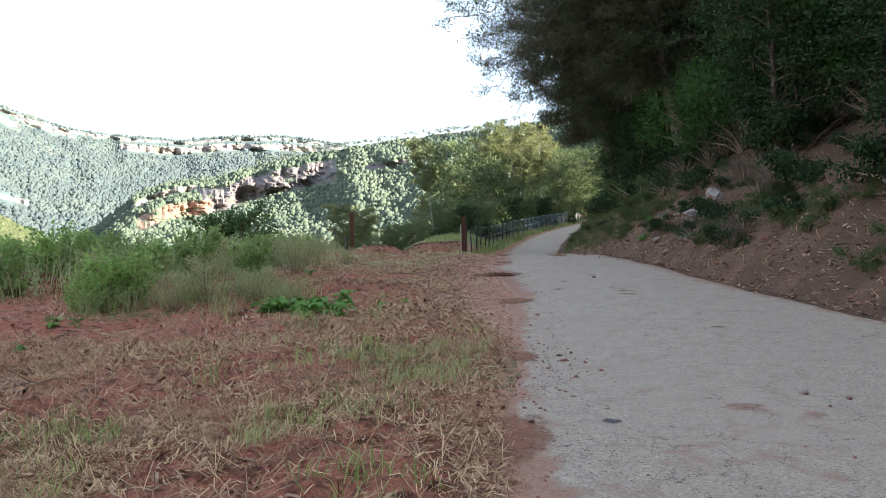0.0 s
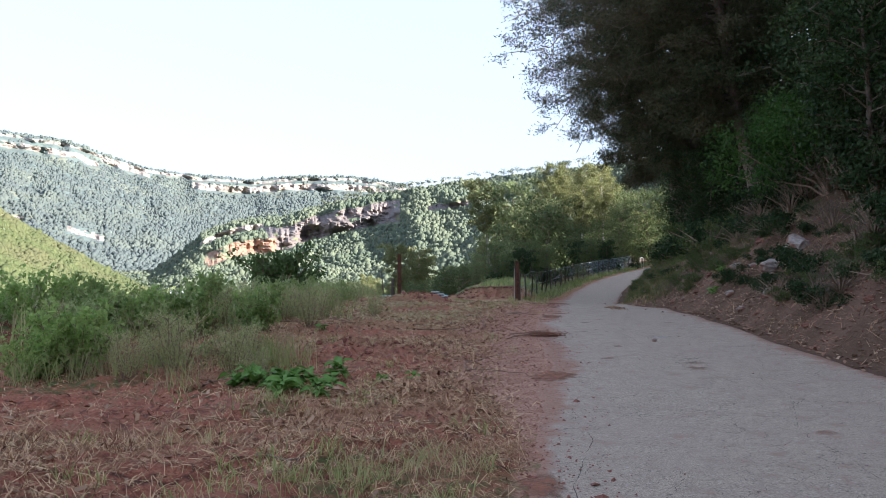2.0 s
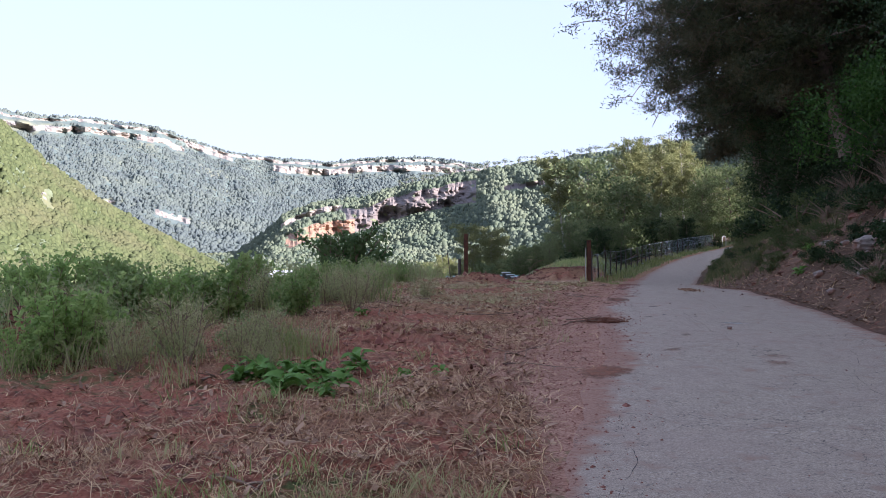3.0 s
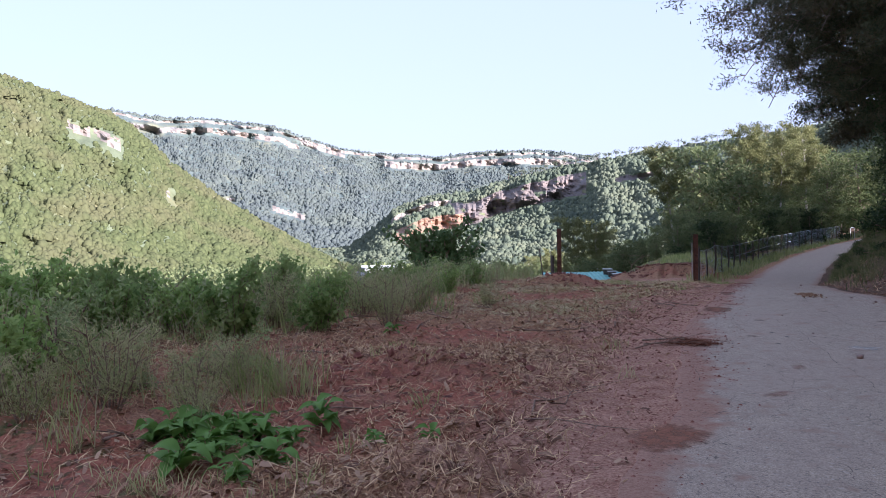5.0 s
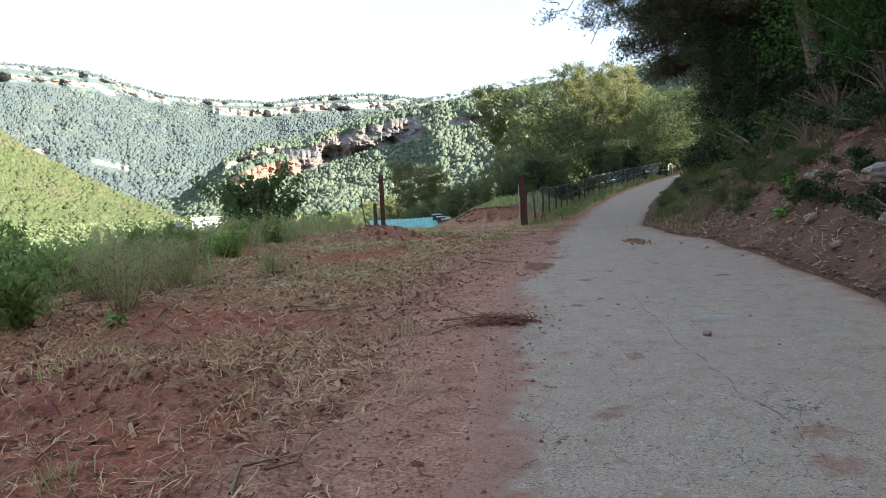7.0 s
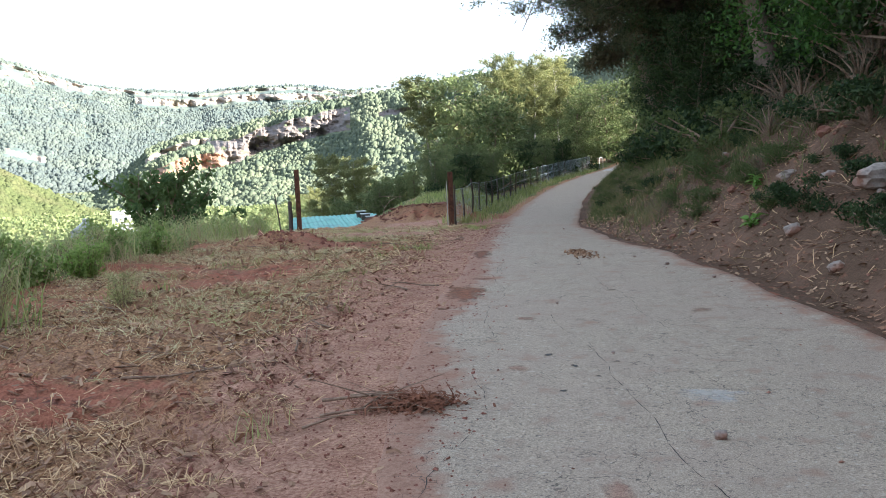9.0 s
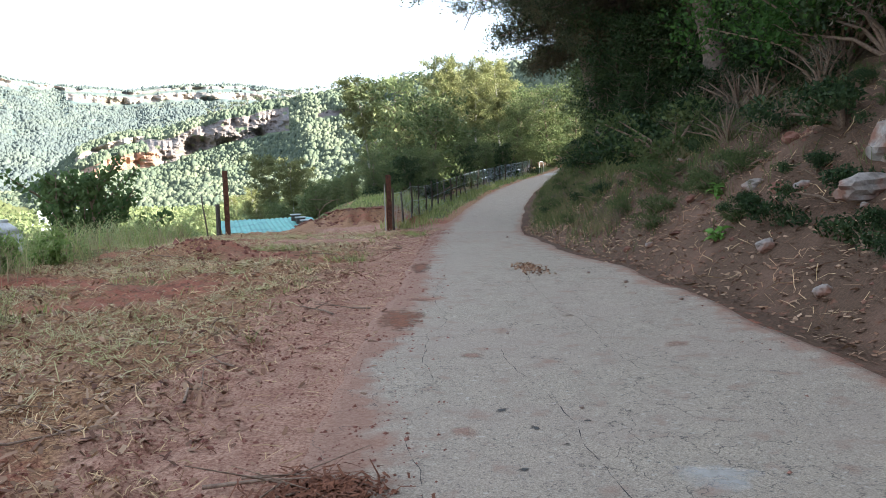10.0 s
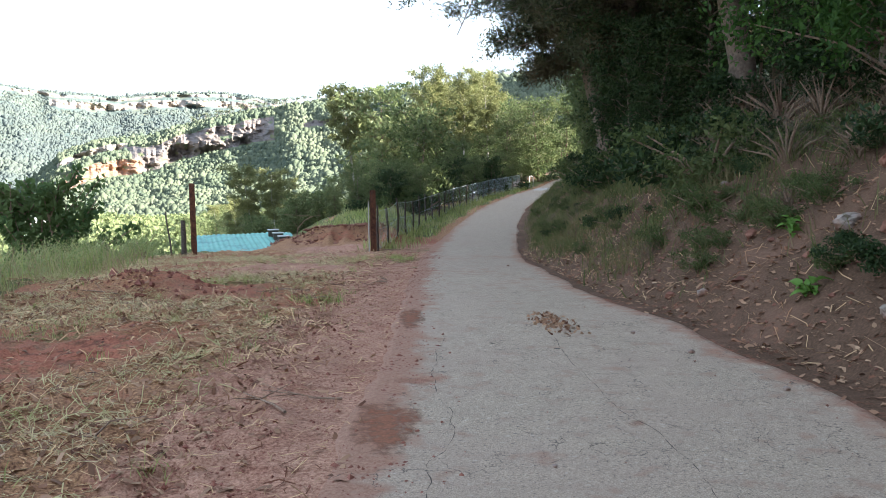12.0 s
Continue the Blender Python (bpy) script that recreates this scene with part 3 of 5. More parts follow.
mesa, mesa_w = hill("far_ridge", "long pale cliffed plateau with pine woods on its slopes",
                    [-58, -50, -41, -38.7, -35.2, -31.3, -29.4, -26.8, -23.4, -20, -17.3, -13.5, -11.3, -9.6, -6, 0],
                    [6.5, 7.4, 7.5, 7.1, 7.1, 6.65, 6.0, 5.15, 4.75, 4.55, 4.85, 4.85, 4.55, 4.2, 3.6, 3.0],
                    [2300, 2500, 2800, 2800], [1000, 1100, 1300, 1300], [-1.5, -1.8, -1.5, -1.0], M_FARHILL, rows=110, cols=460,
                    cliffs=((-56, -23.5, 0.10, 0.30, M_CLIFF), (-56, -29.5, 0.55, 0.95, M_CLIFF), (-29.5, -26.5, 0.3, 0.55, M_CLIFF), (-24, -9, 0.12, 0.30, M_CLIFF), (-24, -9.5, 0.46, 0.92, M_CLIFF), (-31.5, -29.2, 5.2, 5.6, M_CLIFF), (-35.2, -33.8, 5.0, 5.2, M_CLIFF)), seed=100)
woods("hazed_pine_woods", "pine woods covering the far plateau's slopes, haze put into their grey-green", mesa, mesa_w, 46000, 6.0, 4, M_FARPINE, 11, tall=1.25)
left_v, left_w = hill("scrub_hill", "steep hillside covered with light green scrub",
                      [-75, -60, -47.3, -44.2, -41.7, -40.1, -37.8, -34.3, -30.7, -27, -24.5], [13, 11.5, 9.3, 8.3, 7.4, 6.5, 4.2, 1.6, -0.5, -2.6, -3.9],
                      [520, 560, 620, 700], [210, 260, 340, 420], [-8.5, -7.8, -6.5, -5.2], M_HILL, rows=70, cols=260,
                      cliffs=((-44.1, -40.7, 1.2, 2.1, M_CLIFF), (-38.6, -37.6, 1.6, 2.4, M_CLIFF)), seed=130)
woods("hill_scrub", "dense light green scrub and small oaks on the hillside", left_v, left_w, 44000, 2.7, 4, M_MAQUIS, 12)
mid_v, mid_w = hill("cliff_ridge", "wooded ridge with brown cliffs, shade put into their colour, and an orange sandstone face",
                    [-30, -26.5, -25.5, -23.1, -20.8, -18.1, -15.4, -11.7, -9.4, -6.1, -3.3, -0.9, 4, 12, 24], [-1.9, -1.5, -0.9, 1.1, 1.9, 2.1, 2.9, 3.7, 4.0, 4.5, 4.8, 5.0, 5.6, 6.5, 7],
                    [950, 900, 760, 560, 420], [420, 380, 330, 260, 200], [-4.6, -4.6, -5.0, -5.0, -4.0], M_HILL, rows=130, cols=560,
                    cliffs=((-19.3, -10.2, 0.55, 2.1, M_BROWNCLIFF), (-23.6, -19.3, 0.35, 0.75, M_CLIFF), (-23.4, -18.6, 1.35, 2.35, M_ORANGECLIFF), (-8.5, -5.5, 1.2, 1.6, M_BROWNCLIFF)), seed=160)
woods("ridge_woods", "mixed green pine woods on the ridge and the valley side", mid_v, mid_w, 42000, 3.0, 4, M_RIDGE, 13, tall=1.3)


def crest_pines(V, n, seed):
    """Small flat-topped pines standing along a crest."""
    r = np.random.default_rng(seed)
    j = r.integers(150, V.shape[1] - 40, n)
    base = V[r.integers(0, 3, n), j]
    wood, caps = [], []
    for b in base:
        h = r.uniform(4.5, 8.5)
        lean = r.normal(0, 0.3, 2)
        top = b + (lean[0], lean[1], h)
        wood.append(tube([b - (0, 0, 0.5), (b + top) / 2 + (0.1, 0, 0), top], [0.22, 0.16, 0.08], 4))
        m = 46
        c = top + r.normal(size=(m, 3)) * (1.25, 1.25, 0.62) * h / 6
        caps.append(leaves(c, 1.1, 0.6, r))
    tagged(put("crest_pine_trunks", mesh_np("crest_pine_trunks", *joined(wood)), M_BARK), "thin trunks of pines along the ridge's crest", "woods", kind="stuff")
    tagged(put("crest_pines", mesh_np("crest_pines", *joined(caps)), M_RIDGE), "airy pine crowns standing against the sky on the crest", "woods", kind="stuff")


crest_pines(mid_v, 170, 14)


# ---- trees ----
def tree_arrays(seed, h, r0, lean, low, spread, limbs, twigs, clumps, per, leaf, droop=0.0, tuft=0.22, top=0.35, bias=0.0):
    """A tapered trunk with limbs, and leaves in clumps at the twigs."""
    r = np.random.default_rng(seed)
    t = np.linspace(0, 1, 12)
    trunk = np.stack([lean[0] * h * t ** 1.3 + 0.02 * h * np.cumsum(r.normal(size=12)) * 0.3, lean[1] * h * t ** 1.3 + 0.02 * h * np.cumsum(r.normal(size=12)) * 0.3, h * t], 1)
    trunk[0] = (0, 0, -0.3)
    flare = 1 + 0.7 * np.exp(-t * 14)
    wood = [tube(trunk, r0 * (1 - 0.88 * t) * flare, 9)]
    spots = []
    for i in range(limbs):
        k = low + (0.98 - low) * ((i + r.uniform(0, 0.8)) / limbs)
        p0 = np.array([np.interp(k, t, trunk[:, c]) for c in range(3)])
        az = math.pi + r.uniform(-1.0, 1.0) if bias and i % 2 else i * 2.39996 + r.uniform(-0.5, 0.5)
        u = (k - low) / (1 - low)
        L = spread * (top + (1 - top) * math.sin(math.pi * min(1, 0.25 + 0.75 * (1 - u)))) * r.uniform(0.55, 1.15)
        L *= 1 + bias * max(0.0, -math.cos(az))
        s = np.linspace(0, 1, 6)
        rise = L * (0.45 * u + 0.12 - droop) * r.uniform(0.6, 1.3) - (0.28 if bias else 0.0) * L * max(0.0, -math.cos(az)) * min(1.0, 3 * u)
        path = p0 + np.stack([np.cos(az) * L * s, np.sin(az) * L * s, rise * s + 0.10 * L * np.sin(s * 3)], 1)
        path[1:] += r.normal(scale=0.05 * L, size=(5, 3))
        wood.append(tube(path, r0 * 0.30 * (1 - 0.8 * k) * (1 - 0.85 * s) + 0.006, 5))
        for j in range(twigs):
            q = 0.28 + 0.72 * (j + r.uniform()) / twigs
            b = np.array([np.interp(q, s, path[:, c]) for c in range(3)])
            d = r.normal(size=3) * (1, 1, 0.55)
            d += 0.6 * np.array([np.cos(az), np.sin(az), 0.1])
            d *= 0.26 * L / (np.linalg.norm(d) + 1e-6) * r.uniform(0.4, 1.2)
            if j % 2 == 0:
                wood.append(tube([b, b + d * 0.5 + (0, 0, 0.02 * L), b + d], [0.022, 0.014, 0.006], 4))
            for c in range(clumps):
                spots.append(b + d * (0.35 + 0.65 * (c + 1) / clumps))
    spots = np.asarray(spots)
    c = np.repeat(spots, per, 0) + r.normal(scale=tuft, size=(len(spots) * per, 3)) * (1, 1, 0.7)
    return joined(wood), leaves(c, leaf[0], leaf[1], r)


def tree(name, label, category, bark, leafy, *args, group="", **kw):
    w, l = tree_arrays(*args, **kw)
    ob = empty(name, pose(0, 0, -400), label, category, group)
    put("trunk", mesh_np("trunk", *w, smooth=True), bark, ob)
    put("crown", mesh_np("crown", *l), leafy, ob)
    return ob


def place(ob, x, y, turn=0.0, size=1.0, sink=0.0, tall=1.0):
    m = pose(x, y, float(height(x, y)) - sink, 0, 0, turn) @ Matrix.Diagonal((size, size, size * tall, 1))
    return copy_thing(ob, m)


def settle(ob, x, y, turn=0.0, size=1.0):
    ob.matrix_basis = pose(x, y, float(height(x, y)), 0, 0, turn) @ Matrix.Diagonal((size, size, size, 1))
    return ob


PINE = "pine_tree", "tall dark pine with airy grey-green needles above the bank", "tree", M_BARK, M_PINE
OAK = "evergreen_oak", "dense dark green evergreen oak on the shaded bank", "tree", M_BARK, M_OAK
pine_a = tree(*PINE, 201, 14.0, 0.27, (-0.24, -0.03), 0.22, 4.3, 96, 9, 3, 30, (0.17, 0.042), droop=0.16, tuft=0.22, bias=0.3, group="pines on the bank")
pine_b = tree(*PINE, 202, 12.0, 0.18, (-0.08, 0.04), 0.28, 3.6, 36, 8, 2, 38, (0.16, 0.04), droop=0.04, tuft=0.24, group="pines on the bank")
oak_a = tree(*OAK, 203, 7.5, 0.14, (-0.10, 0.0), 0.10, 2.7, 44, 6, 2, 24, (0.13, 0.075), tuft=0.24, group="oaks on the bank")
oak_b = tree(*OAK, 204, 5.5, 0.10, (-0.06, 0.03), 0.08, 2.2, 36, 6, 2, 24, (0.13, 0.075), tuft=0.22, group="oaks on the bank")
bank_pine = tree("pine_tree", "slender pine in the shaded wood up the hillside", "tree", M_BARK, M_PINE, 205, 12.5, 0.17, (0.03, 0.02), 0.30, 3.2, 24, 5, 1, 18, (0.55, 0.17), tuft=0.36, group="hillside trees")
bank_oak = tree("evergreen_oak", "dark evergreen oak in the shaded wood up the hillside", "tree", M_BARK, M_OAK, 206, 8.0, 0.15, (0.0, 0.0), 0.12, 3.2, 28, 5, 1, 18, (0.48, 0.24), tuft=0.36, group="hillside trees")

settle(pine_a, 9.2, 37.5, 8, 1.08)
settle(pine_b, 10.6, 45.5, 40, 1.25)
settle(oak_a, 9.2, 26.0, 0, 1.0)
settle(oak_b, 7.9, 21.5, 60, 0.9)
settle(bank_pine, 20, 12, 10)
settle(bank_oak, 17, 26, 70)
for x, y, turn, size in ((12.6, 32.5, 35, 1.0), (13.4, 24.0, -30, 1.0), (8.6, 50.5, -8, 1.18), (8.7, 43.8, 12, 1.0), (12.6, 43.0, 20, 1.1)):
    place(pine_a, x, y, turn, size)
for x, y, turn, size in ((10.4, 52.5, 15, 1.2), (11.6, 36.5, 130, 1.1), (12.0, 19.0, 300, 1.1), (11.0, 58.0, 80, 1.2), (10.6, 13.5, 10, 1.0), (12.8, 66.0, 200, 1.2), (15.0, 75.0, 20, 1.15), (17.5, 84.0, 120, 1.2), (20.5, 93.0, 260, 1.25), (11.0, 31.0, 60, 1.05)):
    place(pine_b, x, y, turn, size)
for x, y, turn, size in ((9.4, 17.5, 100, 1.0), (9.6, 31.5, 200, 0.9), (9.0, 39.0, 320, 0.8), (8.9, 13.0, 250, 0.95), (11.3, 22.5, 60, 1.15), (10.2, 52, 150, 0.9), (11.5, 28.5, 10, 1.2)):
    place(oak_a, x, y, turn, size)
for x, y, turn, size in ((7.7, 42.4, 70, 0.9), (7.9, 40.2, 190, 0.7), (8.3, 16.0, 20, 0.8), (9.4, 34.2, 140, 0.7), (8.4, 42.2, 260, 0.75), (9.2, 48.6, 50, 0.8), (10.4, 57.5, 180, 0.9), (9.2, 9.5, 80, 1.0), (12.0, 62, 300, 1.0), (9.3, 5.5, 200, 1.1)):
    place(oak_b, x, y, turn, size)
r = np.random.default_rng(31)
# Trees at negative y are unseen, added to block the sun over the foreground.
for k in range(150):
    y = r.uniform(-60, 92)
    x = float(road_right(y)) + 6.5 + 38 * r.uniform() ** 1.3
    if x - float(road_right(y)) < 9 and y < 58:
        x += 6
    place(bank_pine if k % 2 else bank_oak, x, y, r.uniform(0, 360), r.uniform(0.75, 1.15) * (1.0 if y < 58 else 0.75), 0.2)

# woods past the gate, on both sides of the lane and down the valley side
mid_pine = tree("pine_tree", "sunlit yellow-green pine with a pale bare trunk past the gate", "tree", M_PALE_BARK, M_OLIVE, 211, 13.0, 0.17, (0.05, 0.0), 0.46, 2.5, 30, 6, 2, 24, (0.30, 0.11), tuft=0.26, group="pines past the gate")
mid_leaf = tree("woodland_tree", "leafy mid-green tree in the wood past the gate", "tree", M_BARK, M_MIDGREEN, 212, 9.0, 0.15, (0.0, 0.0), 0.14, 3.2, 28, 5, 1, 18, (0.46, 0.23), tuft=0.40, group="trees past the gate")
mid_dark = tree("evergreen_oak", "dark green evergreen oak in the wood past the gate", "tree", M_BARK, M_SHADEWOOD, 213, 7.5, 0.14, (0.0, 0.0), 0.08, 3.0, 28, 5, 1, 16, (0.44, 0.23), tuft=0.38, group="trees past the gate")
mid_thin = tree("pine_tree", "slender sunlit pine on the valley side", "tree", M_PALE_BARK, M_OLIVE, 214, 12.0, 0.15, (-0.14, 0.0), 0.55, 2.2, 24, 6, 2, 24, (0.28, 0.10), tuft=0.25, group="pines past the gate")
shade_tree = tree("woodland_tree", "leafy tree beside the lane, shade put into its dark green", "tree", M_BARK, M_SHADEWOOD, 215, 9.5, 0.16, (-0.05, 0.0), 0.06, 3.3, 40, 6, 1, 26, (0.26, 0.15), tuft=0.36, group="trees past the gate")
settle(shade_tree, 12.5, 70.5, 0, 0.9)
for x, y, turn, size in ((9.4, 55.5, 40, 0.7), (10.6, 62.0, 110, 0.8), (14.4, 80.0, 200, 0.9), (16.6, 88.5, 300, 0.95), (18.6, 97.0, 20, 1.0), (21.0, 104, 140, 1.1), (17.2, 113, 60, 1.05), (21.5, 118, 250, 1.2), (13.6, 112, 330, 1.0), (25.5, 125, 10, 1.3),
                         (9.8, 108, 80, 0.8), (6.6, 104, 160, 0.62), (3.8, 99, 230, 0.6), (1.2, 93, 310, 0.5), (4.8, 112, 20, 0.75), (10.5, 118, 200, 1.05), (0.5, 106, 120, 0.6), (7.6, 122, 290, 1.0), (-1.0, 86, 60, 0.45), (2.4, 88.5, 180, 0.42)):
    place(shade_tree, x, y, turn, size, 0.2)
settle(mid_pine, -8.4, 128, 0)
settle(mid_leaf, -2.5, 84, 0)
settle(mid_dark, 1.0, 74, 0, 0.8)
settle(mid_thin, -4.6, 85, 0, 0.88)
for ob, x, y, turn, size in ((mid_thin, -13.8, 90, 30, 0.9), (mid_pine, 1.8, 97, 80, 0.95), (mid_thin, -2.6, 90, 60, 0.78), (mid_pine, 4.8, 104, 10, 0.92), (mid_thin, -0.4, 94, 200, 0.8), (mid_thin, -17.5, 98, 300, 0.75), (mid_pine, 7.8, 111, 170, 0.95)):
    place(ob, x, y, turn, size, 0.2)
for ob, x, y, turn, size in ((mid_pine, -3.0, 118, 50, 1.05), (mid_pine, 1.5, 124, 130, 1.2), (mid_pine, 5.0, 135, 200, 1.25), (mid_pine, -17.5, 122, 20, 1.0), (mid_thin, -13.0, 96, 90, 0.9), (mid_thin, 0.5, 98, 200, 1.0), (mid_pine, 8.5, 150, 90, 1.45)):
    place(ob, x, y, turn, size)
for k in range(46):
    y = r.uniform(84, 135)
    x = min(float(brink(y)) + r.uniform(-9, 2.0), float(road_left(y)) - r.uniform(3.0, 6))
    place((mid_dark, mid_leaf, shade_tree)[k % 3] if x < -4 else (mid_dark, shade_tree)[k % 2], x, y, r.uniform(0, 360), r.uniform(0.25, 0.42), 0.3)
for k in range(120):
    y = r.uniform(100, 330)
    x = float(brink(min(y, 220))) - r.uniform(6, 40 + 0.35 * y)
    if -34 < math.degrees(math.atan2(x - 1.5, y - 9)) < -17 and y < 260:
        y += 160
    place((mid_leaf, mid_pine, mid_leaf, mid_thin, mid_dark)[k % 5], x, y, r.uniform(0, 360), r.uniform(0.7, 1.2), 0.5)
for k in range(40):
    y = r.uniform(125, 230)
    x = r.uniform(-6, 46)
    place((shade_tree, mid_pine, mid_dark)[k % 3], x, y, r.uniform(0, 360), r.uniform(0.8, 1.25), 0.5)
# scrub on the slope just under the brink
for k in range(110):
    y = r.uniform(14, 85)
    x = float(brink(y)) - r.uniform(5.5, 60)
    ob = (mid_leaf, mid_dark)[k % 2]
    top = -1.2 - 0.02 * y
    size = r.uniform(0.35, 0.7)
    size = max(0.25, min(size, (top - float(height(x, y))) / 9.0))
    place(ob, x, y, r.uniform(0, 360), size, 0.2)


# ---- shrubs and weeds ----
def shrub(name, label, leafy, seed, wide, high, n, leaf, group="", category="shrub", lumps=9):
    r = np.random.default_rng(seed)
    ob = empty(name, pose(0, 0, -400), label, category, group)
    ends = np.stack([r.normal(size=lumps) * wide * 0.32, r.normal(size=lumps) * wide * 0.32, high * r.uniform(0.14, 0.86, lumps)], 1)
    wood = [tube([(0, 0, -0.1), e * (0.4, 0.4, 0.55), e], [0.03, 0.02, 0.008], 5) for e in ends]
    per = n // lumps
    c = np.repeat(ends, per, 0)
    d = r.normal(size=c.shape)
    d /= np.linalg.norm(d, axis=1)[:, None]
    c = c + d * np.array((wide * 0.26, wide * 0.26, high * 0.22)) * r.uniform(0.25, 1.1, (len(c), 1))
    c[:, 2] = np.maximum(c[:, 2], 0.02)
    tagged(put("stem", mesh_np("stem", *joined(wood), smooth=True), M_STICK, ob), kind="stuff")
    put("foliage", mesh_np("foliage", *leaves(c, leaf[0], leaf[1], r)), leafy, ob)
    return ob


def stalky(name, label, leafy, seed, stems, high, splay, leaf, per, group="", category="weed", branchy=2):
    """A plant of many upright stems that fork, with leaves set along them, thicker towards the tips."""
    r = np.random.default_rng(seed)
    ob = empty(name, pose(0, 0, -400), label, category, group)
    wood, spots = [], []
    for k in range(stems):
        h = high * r.uniform(0.5, 1.08)
        az, out = k * 2.39996 + r.uniform(-0.5, 0.5), splay * math.sqrt((k + 0.5) / stems)
        foot = np.array((0.25 * out * math.cos(az), 0.25 * out * math.sin(az), -0.06))
        head = np.array((out * math.cos(az), out * math.sin(az), h))
        mid = (foot + head) / 2 + r.normal(0, 0.05 * high, 3) - (0, 0, 0.02 * high)
        shoots = [np.array([foot, mid, head])]
        for q in range(branchy):
            u = r.uniform(0.3, 0.8)
            b = mid * (1 - u) + head * u if u > 0.5 else foot * (0.6 - u) / 0.6 + mid * u / 0.6
            d = np.array((math.cos(az + r.normal(0, 1.2)), math.sin(az + r.normal(0, 1.2)), r.uniform(0.4, 1.4))) * high * r.uniform(0.12, 0.26)
            shoots.append(np.array([b, b + d * 0.55, b + d]))
        for n, sh in enumerate(shoots):
            wood.append(tube(sh, np.array((0.011, 0.008, 0.003)) * high * (1.0 if n == 0 else 0.6), 4))
            m = per if n == 0 else per // 2
            t = r.uniform(0.15 if n == 0 else 0.1, 1.0, m) ** 0.8
            P = np.stack([np.interp(t, (0, 0.5, 1), sh[:, c]) for c in range(3)], 1)
            spots.append(P + r.normal(scale=leaf[0] * 0.55, size=P.shape))
    c = np.concatenate(spots)
    c[:, 2] = np.maximum(c[:, 2], 0.02)
    tagged(put("stem", mesh_np("stem", *joined(wood), smooth=True), M_STICK, ob), kind="stuff")
    put("foliage", mesh_np("foliage", *leaves(c, leaf[0], leaf[1], r, 0.55, 0.16)), leafy, ob)
    return ob


young = stalky("young_tree", "young dark green leafy tree standing below the slope's edge", M_BUSH, 301, 20, 6.7, 1.25, (0.26, 0.17), 120, category="tree", branchy=5)
settle(young, -15.0, 52.5, 0, 1.24)
leafy_a = stalky("leafy_bush", "fresh green leafy bush at the edge of the slope", M_LEAFY, 311, 18, 0.85, 0.50, (0.095, 0.055), 32, "bushes at the slope", "bush", 3)
settle(leafy_a, -4.55, 12.5, 0, 0.95)
leafy_b = stalky("leafy_bush", "green bramble bush with upright shoots at the slope", M_BRAMBLE, 312, 13, 1.0, 0.5, (0.125, 0.075), 28, "bushes at the slope", "bush", 3)
settle(leafy_b, -4.9, 16.8, 0, 0.9)
feathery = stalky("feathery_weed", "pale feathery green weed going to seed", M_SEED, 313, 15, 0.85, 0.46, (0.075, 0.012), 46, "weeds at the slope", "weed", 3)
settle(feathery, -3.3, 12.6, 0, 0.85)
for ob, x, y, turn, size in ((leafy_a, -5.2, 13.2, 80, 0.85), (leafy_a, -4.9, 12.1, 200, 0.6), (leafy_a, -7.0, 15.5, 40, 1.1), (leafy_a, -6.1, 17.2, 120, 1.0), (leafy_a, -8.2, 16.4, 300, 1.2), (leafy_a, -5.3, 20.5, 10, 0.8), (leafy_a, -9.0, 13.4, 70, 1.2), (leafy_a, -9.6, 15.2, 160, 1.3), (leafy_a, -4.6, 24.4, 60, 0.7),
                             (leafy_b, -4.0, 17.6, 60, 0.8), (leafy_b, -6.0, 15.6, 140, 0.9), (leafy_b, -7.4, 17.8, 250, 1.0), (leafy_b, -5.5, 19.0, 320, 0.95), (leafy_b, -8.6, 18.6, 20, 1.1), (leafy_b, -6.6, 20.8, 100, 1.0), (leafy_b, -10.0, 17.2, 190, 1.25), (leafy_b, -5.4, 22.8, 280, 0.75), (leafy_b, -7.2, 13.8, 30, 0.9), (leafy_b, -5.6, 27.2, 200, 0.8),
                             (feathery, -2.7, 12.9, 50, 0.8), (feathery, -3.8, 13.4, 100, 0.9), (feathery, -2.9, 13.8, 170, 0.7), (feathery, -2.2, 12.3, 220, 0.55), (feathery, -3.6, 12.0, 290, 0.7), (feathery, -3.4, 18.6, 10, 1.0), (feathery, -4.3, 19.6, 70, 1.0), (feathery, -3.7, 20.6, 130, 0.9), (feathery, -5.0, 18.0, 210, 1.1), (feathery, -4.5, 21.6, 330, 0.9),
                             (feathery, -2.8, 21.8, 30, 0.6), (feathery, -5.2, 25.6, 80, 0.9), (feathery, -6.4, 23.6, 260, 1.1), (feathery, -5.9, 14.6, 310, 0.9), (feathery, -6.8, 26.2, 150, 1.0)):
    place(ob, x, y, turn, size)
bright = shrub("bank_shrub", "bright green dense shrub overhanging the red bank", M_BRIGHT, 302, 2.7, 2.9, 11000, (0.10, 0.06), "bank shrubs", lumps=26)
settle(bright, 8.5, 28.6, 0, 1.1)
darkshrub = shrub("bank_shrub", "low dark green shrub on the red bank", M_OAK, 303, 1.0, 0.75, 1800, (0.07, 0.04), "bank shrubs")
settle(darkshrub, 6.1, 20.2, 0)
herb = shrub("weed_shrub", "leafy green weed growing among dry straw", M_HERB, 304, 0.95, 0.85, 1300, (0.075, 0.032), "weed shrubs", lumps=16)
settle(herb, -5.3, 14.0, 0)
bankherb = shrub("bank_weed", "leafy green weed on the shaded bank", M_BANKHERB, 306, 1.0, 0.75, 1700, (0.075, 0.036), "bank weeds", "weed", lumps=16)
settle(bankherb, 5.6, 29.0, 0, 0.7)
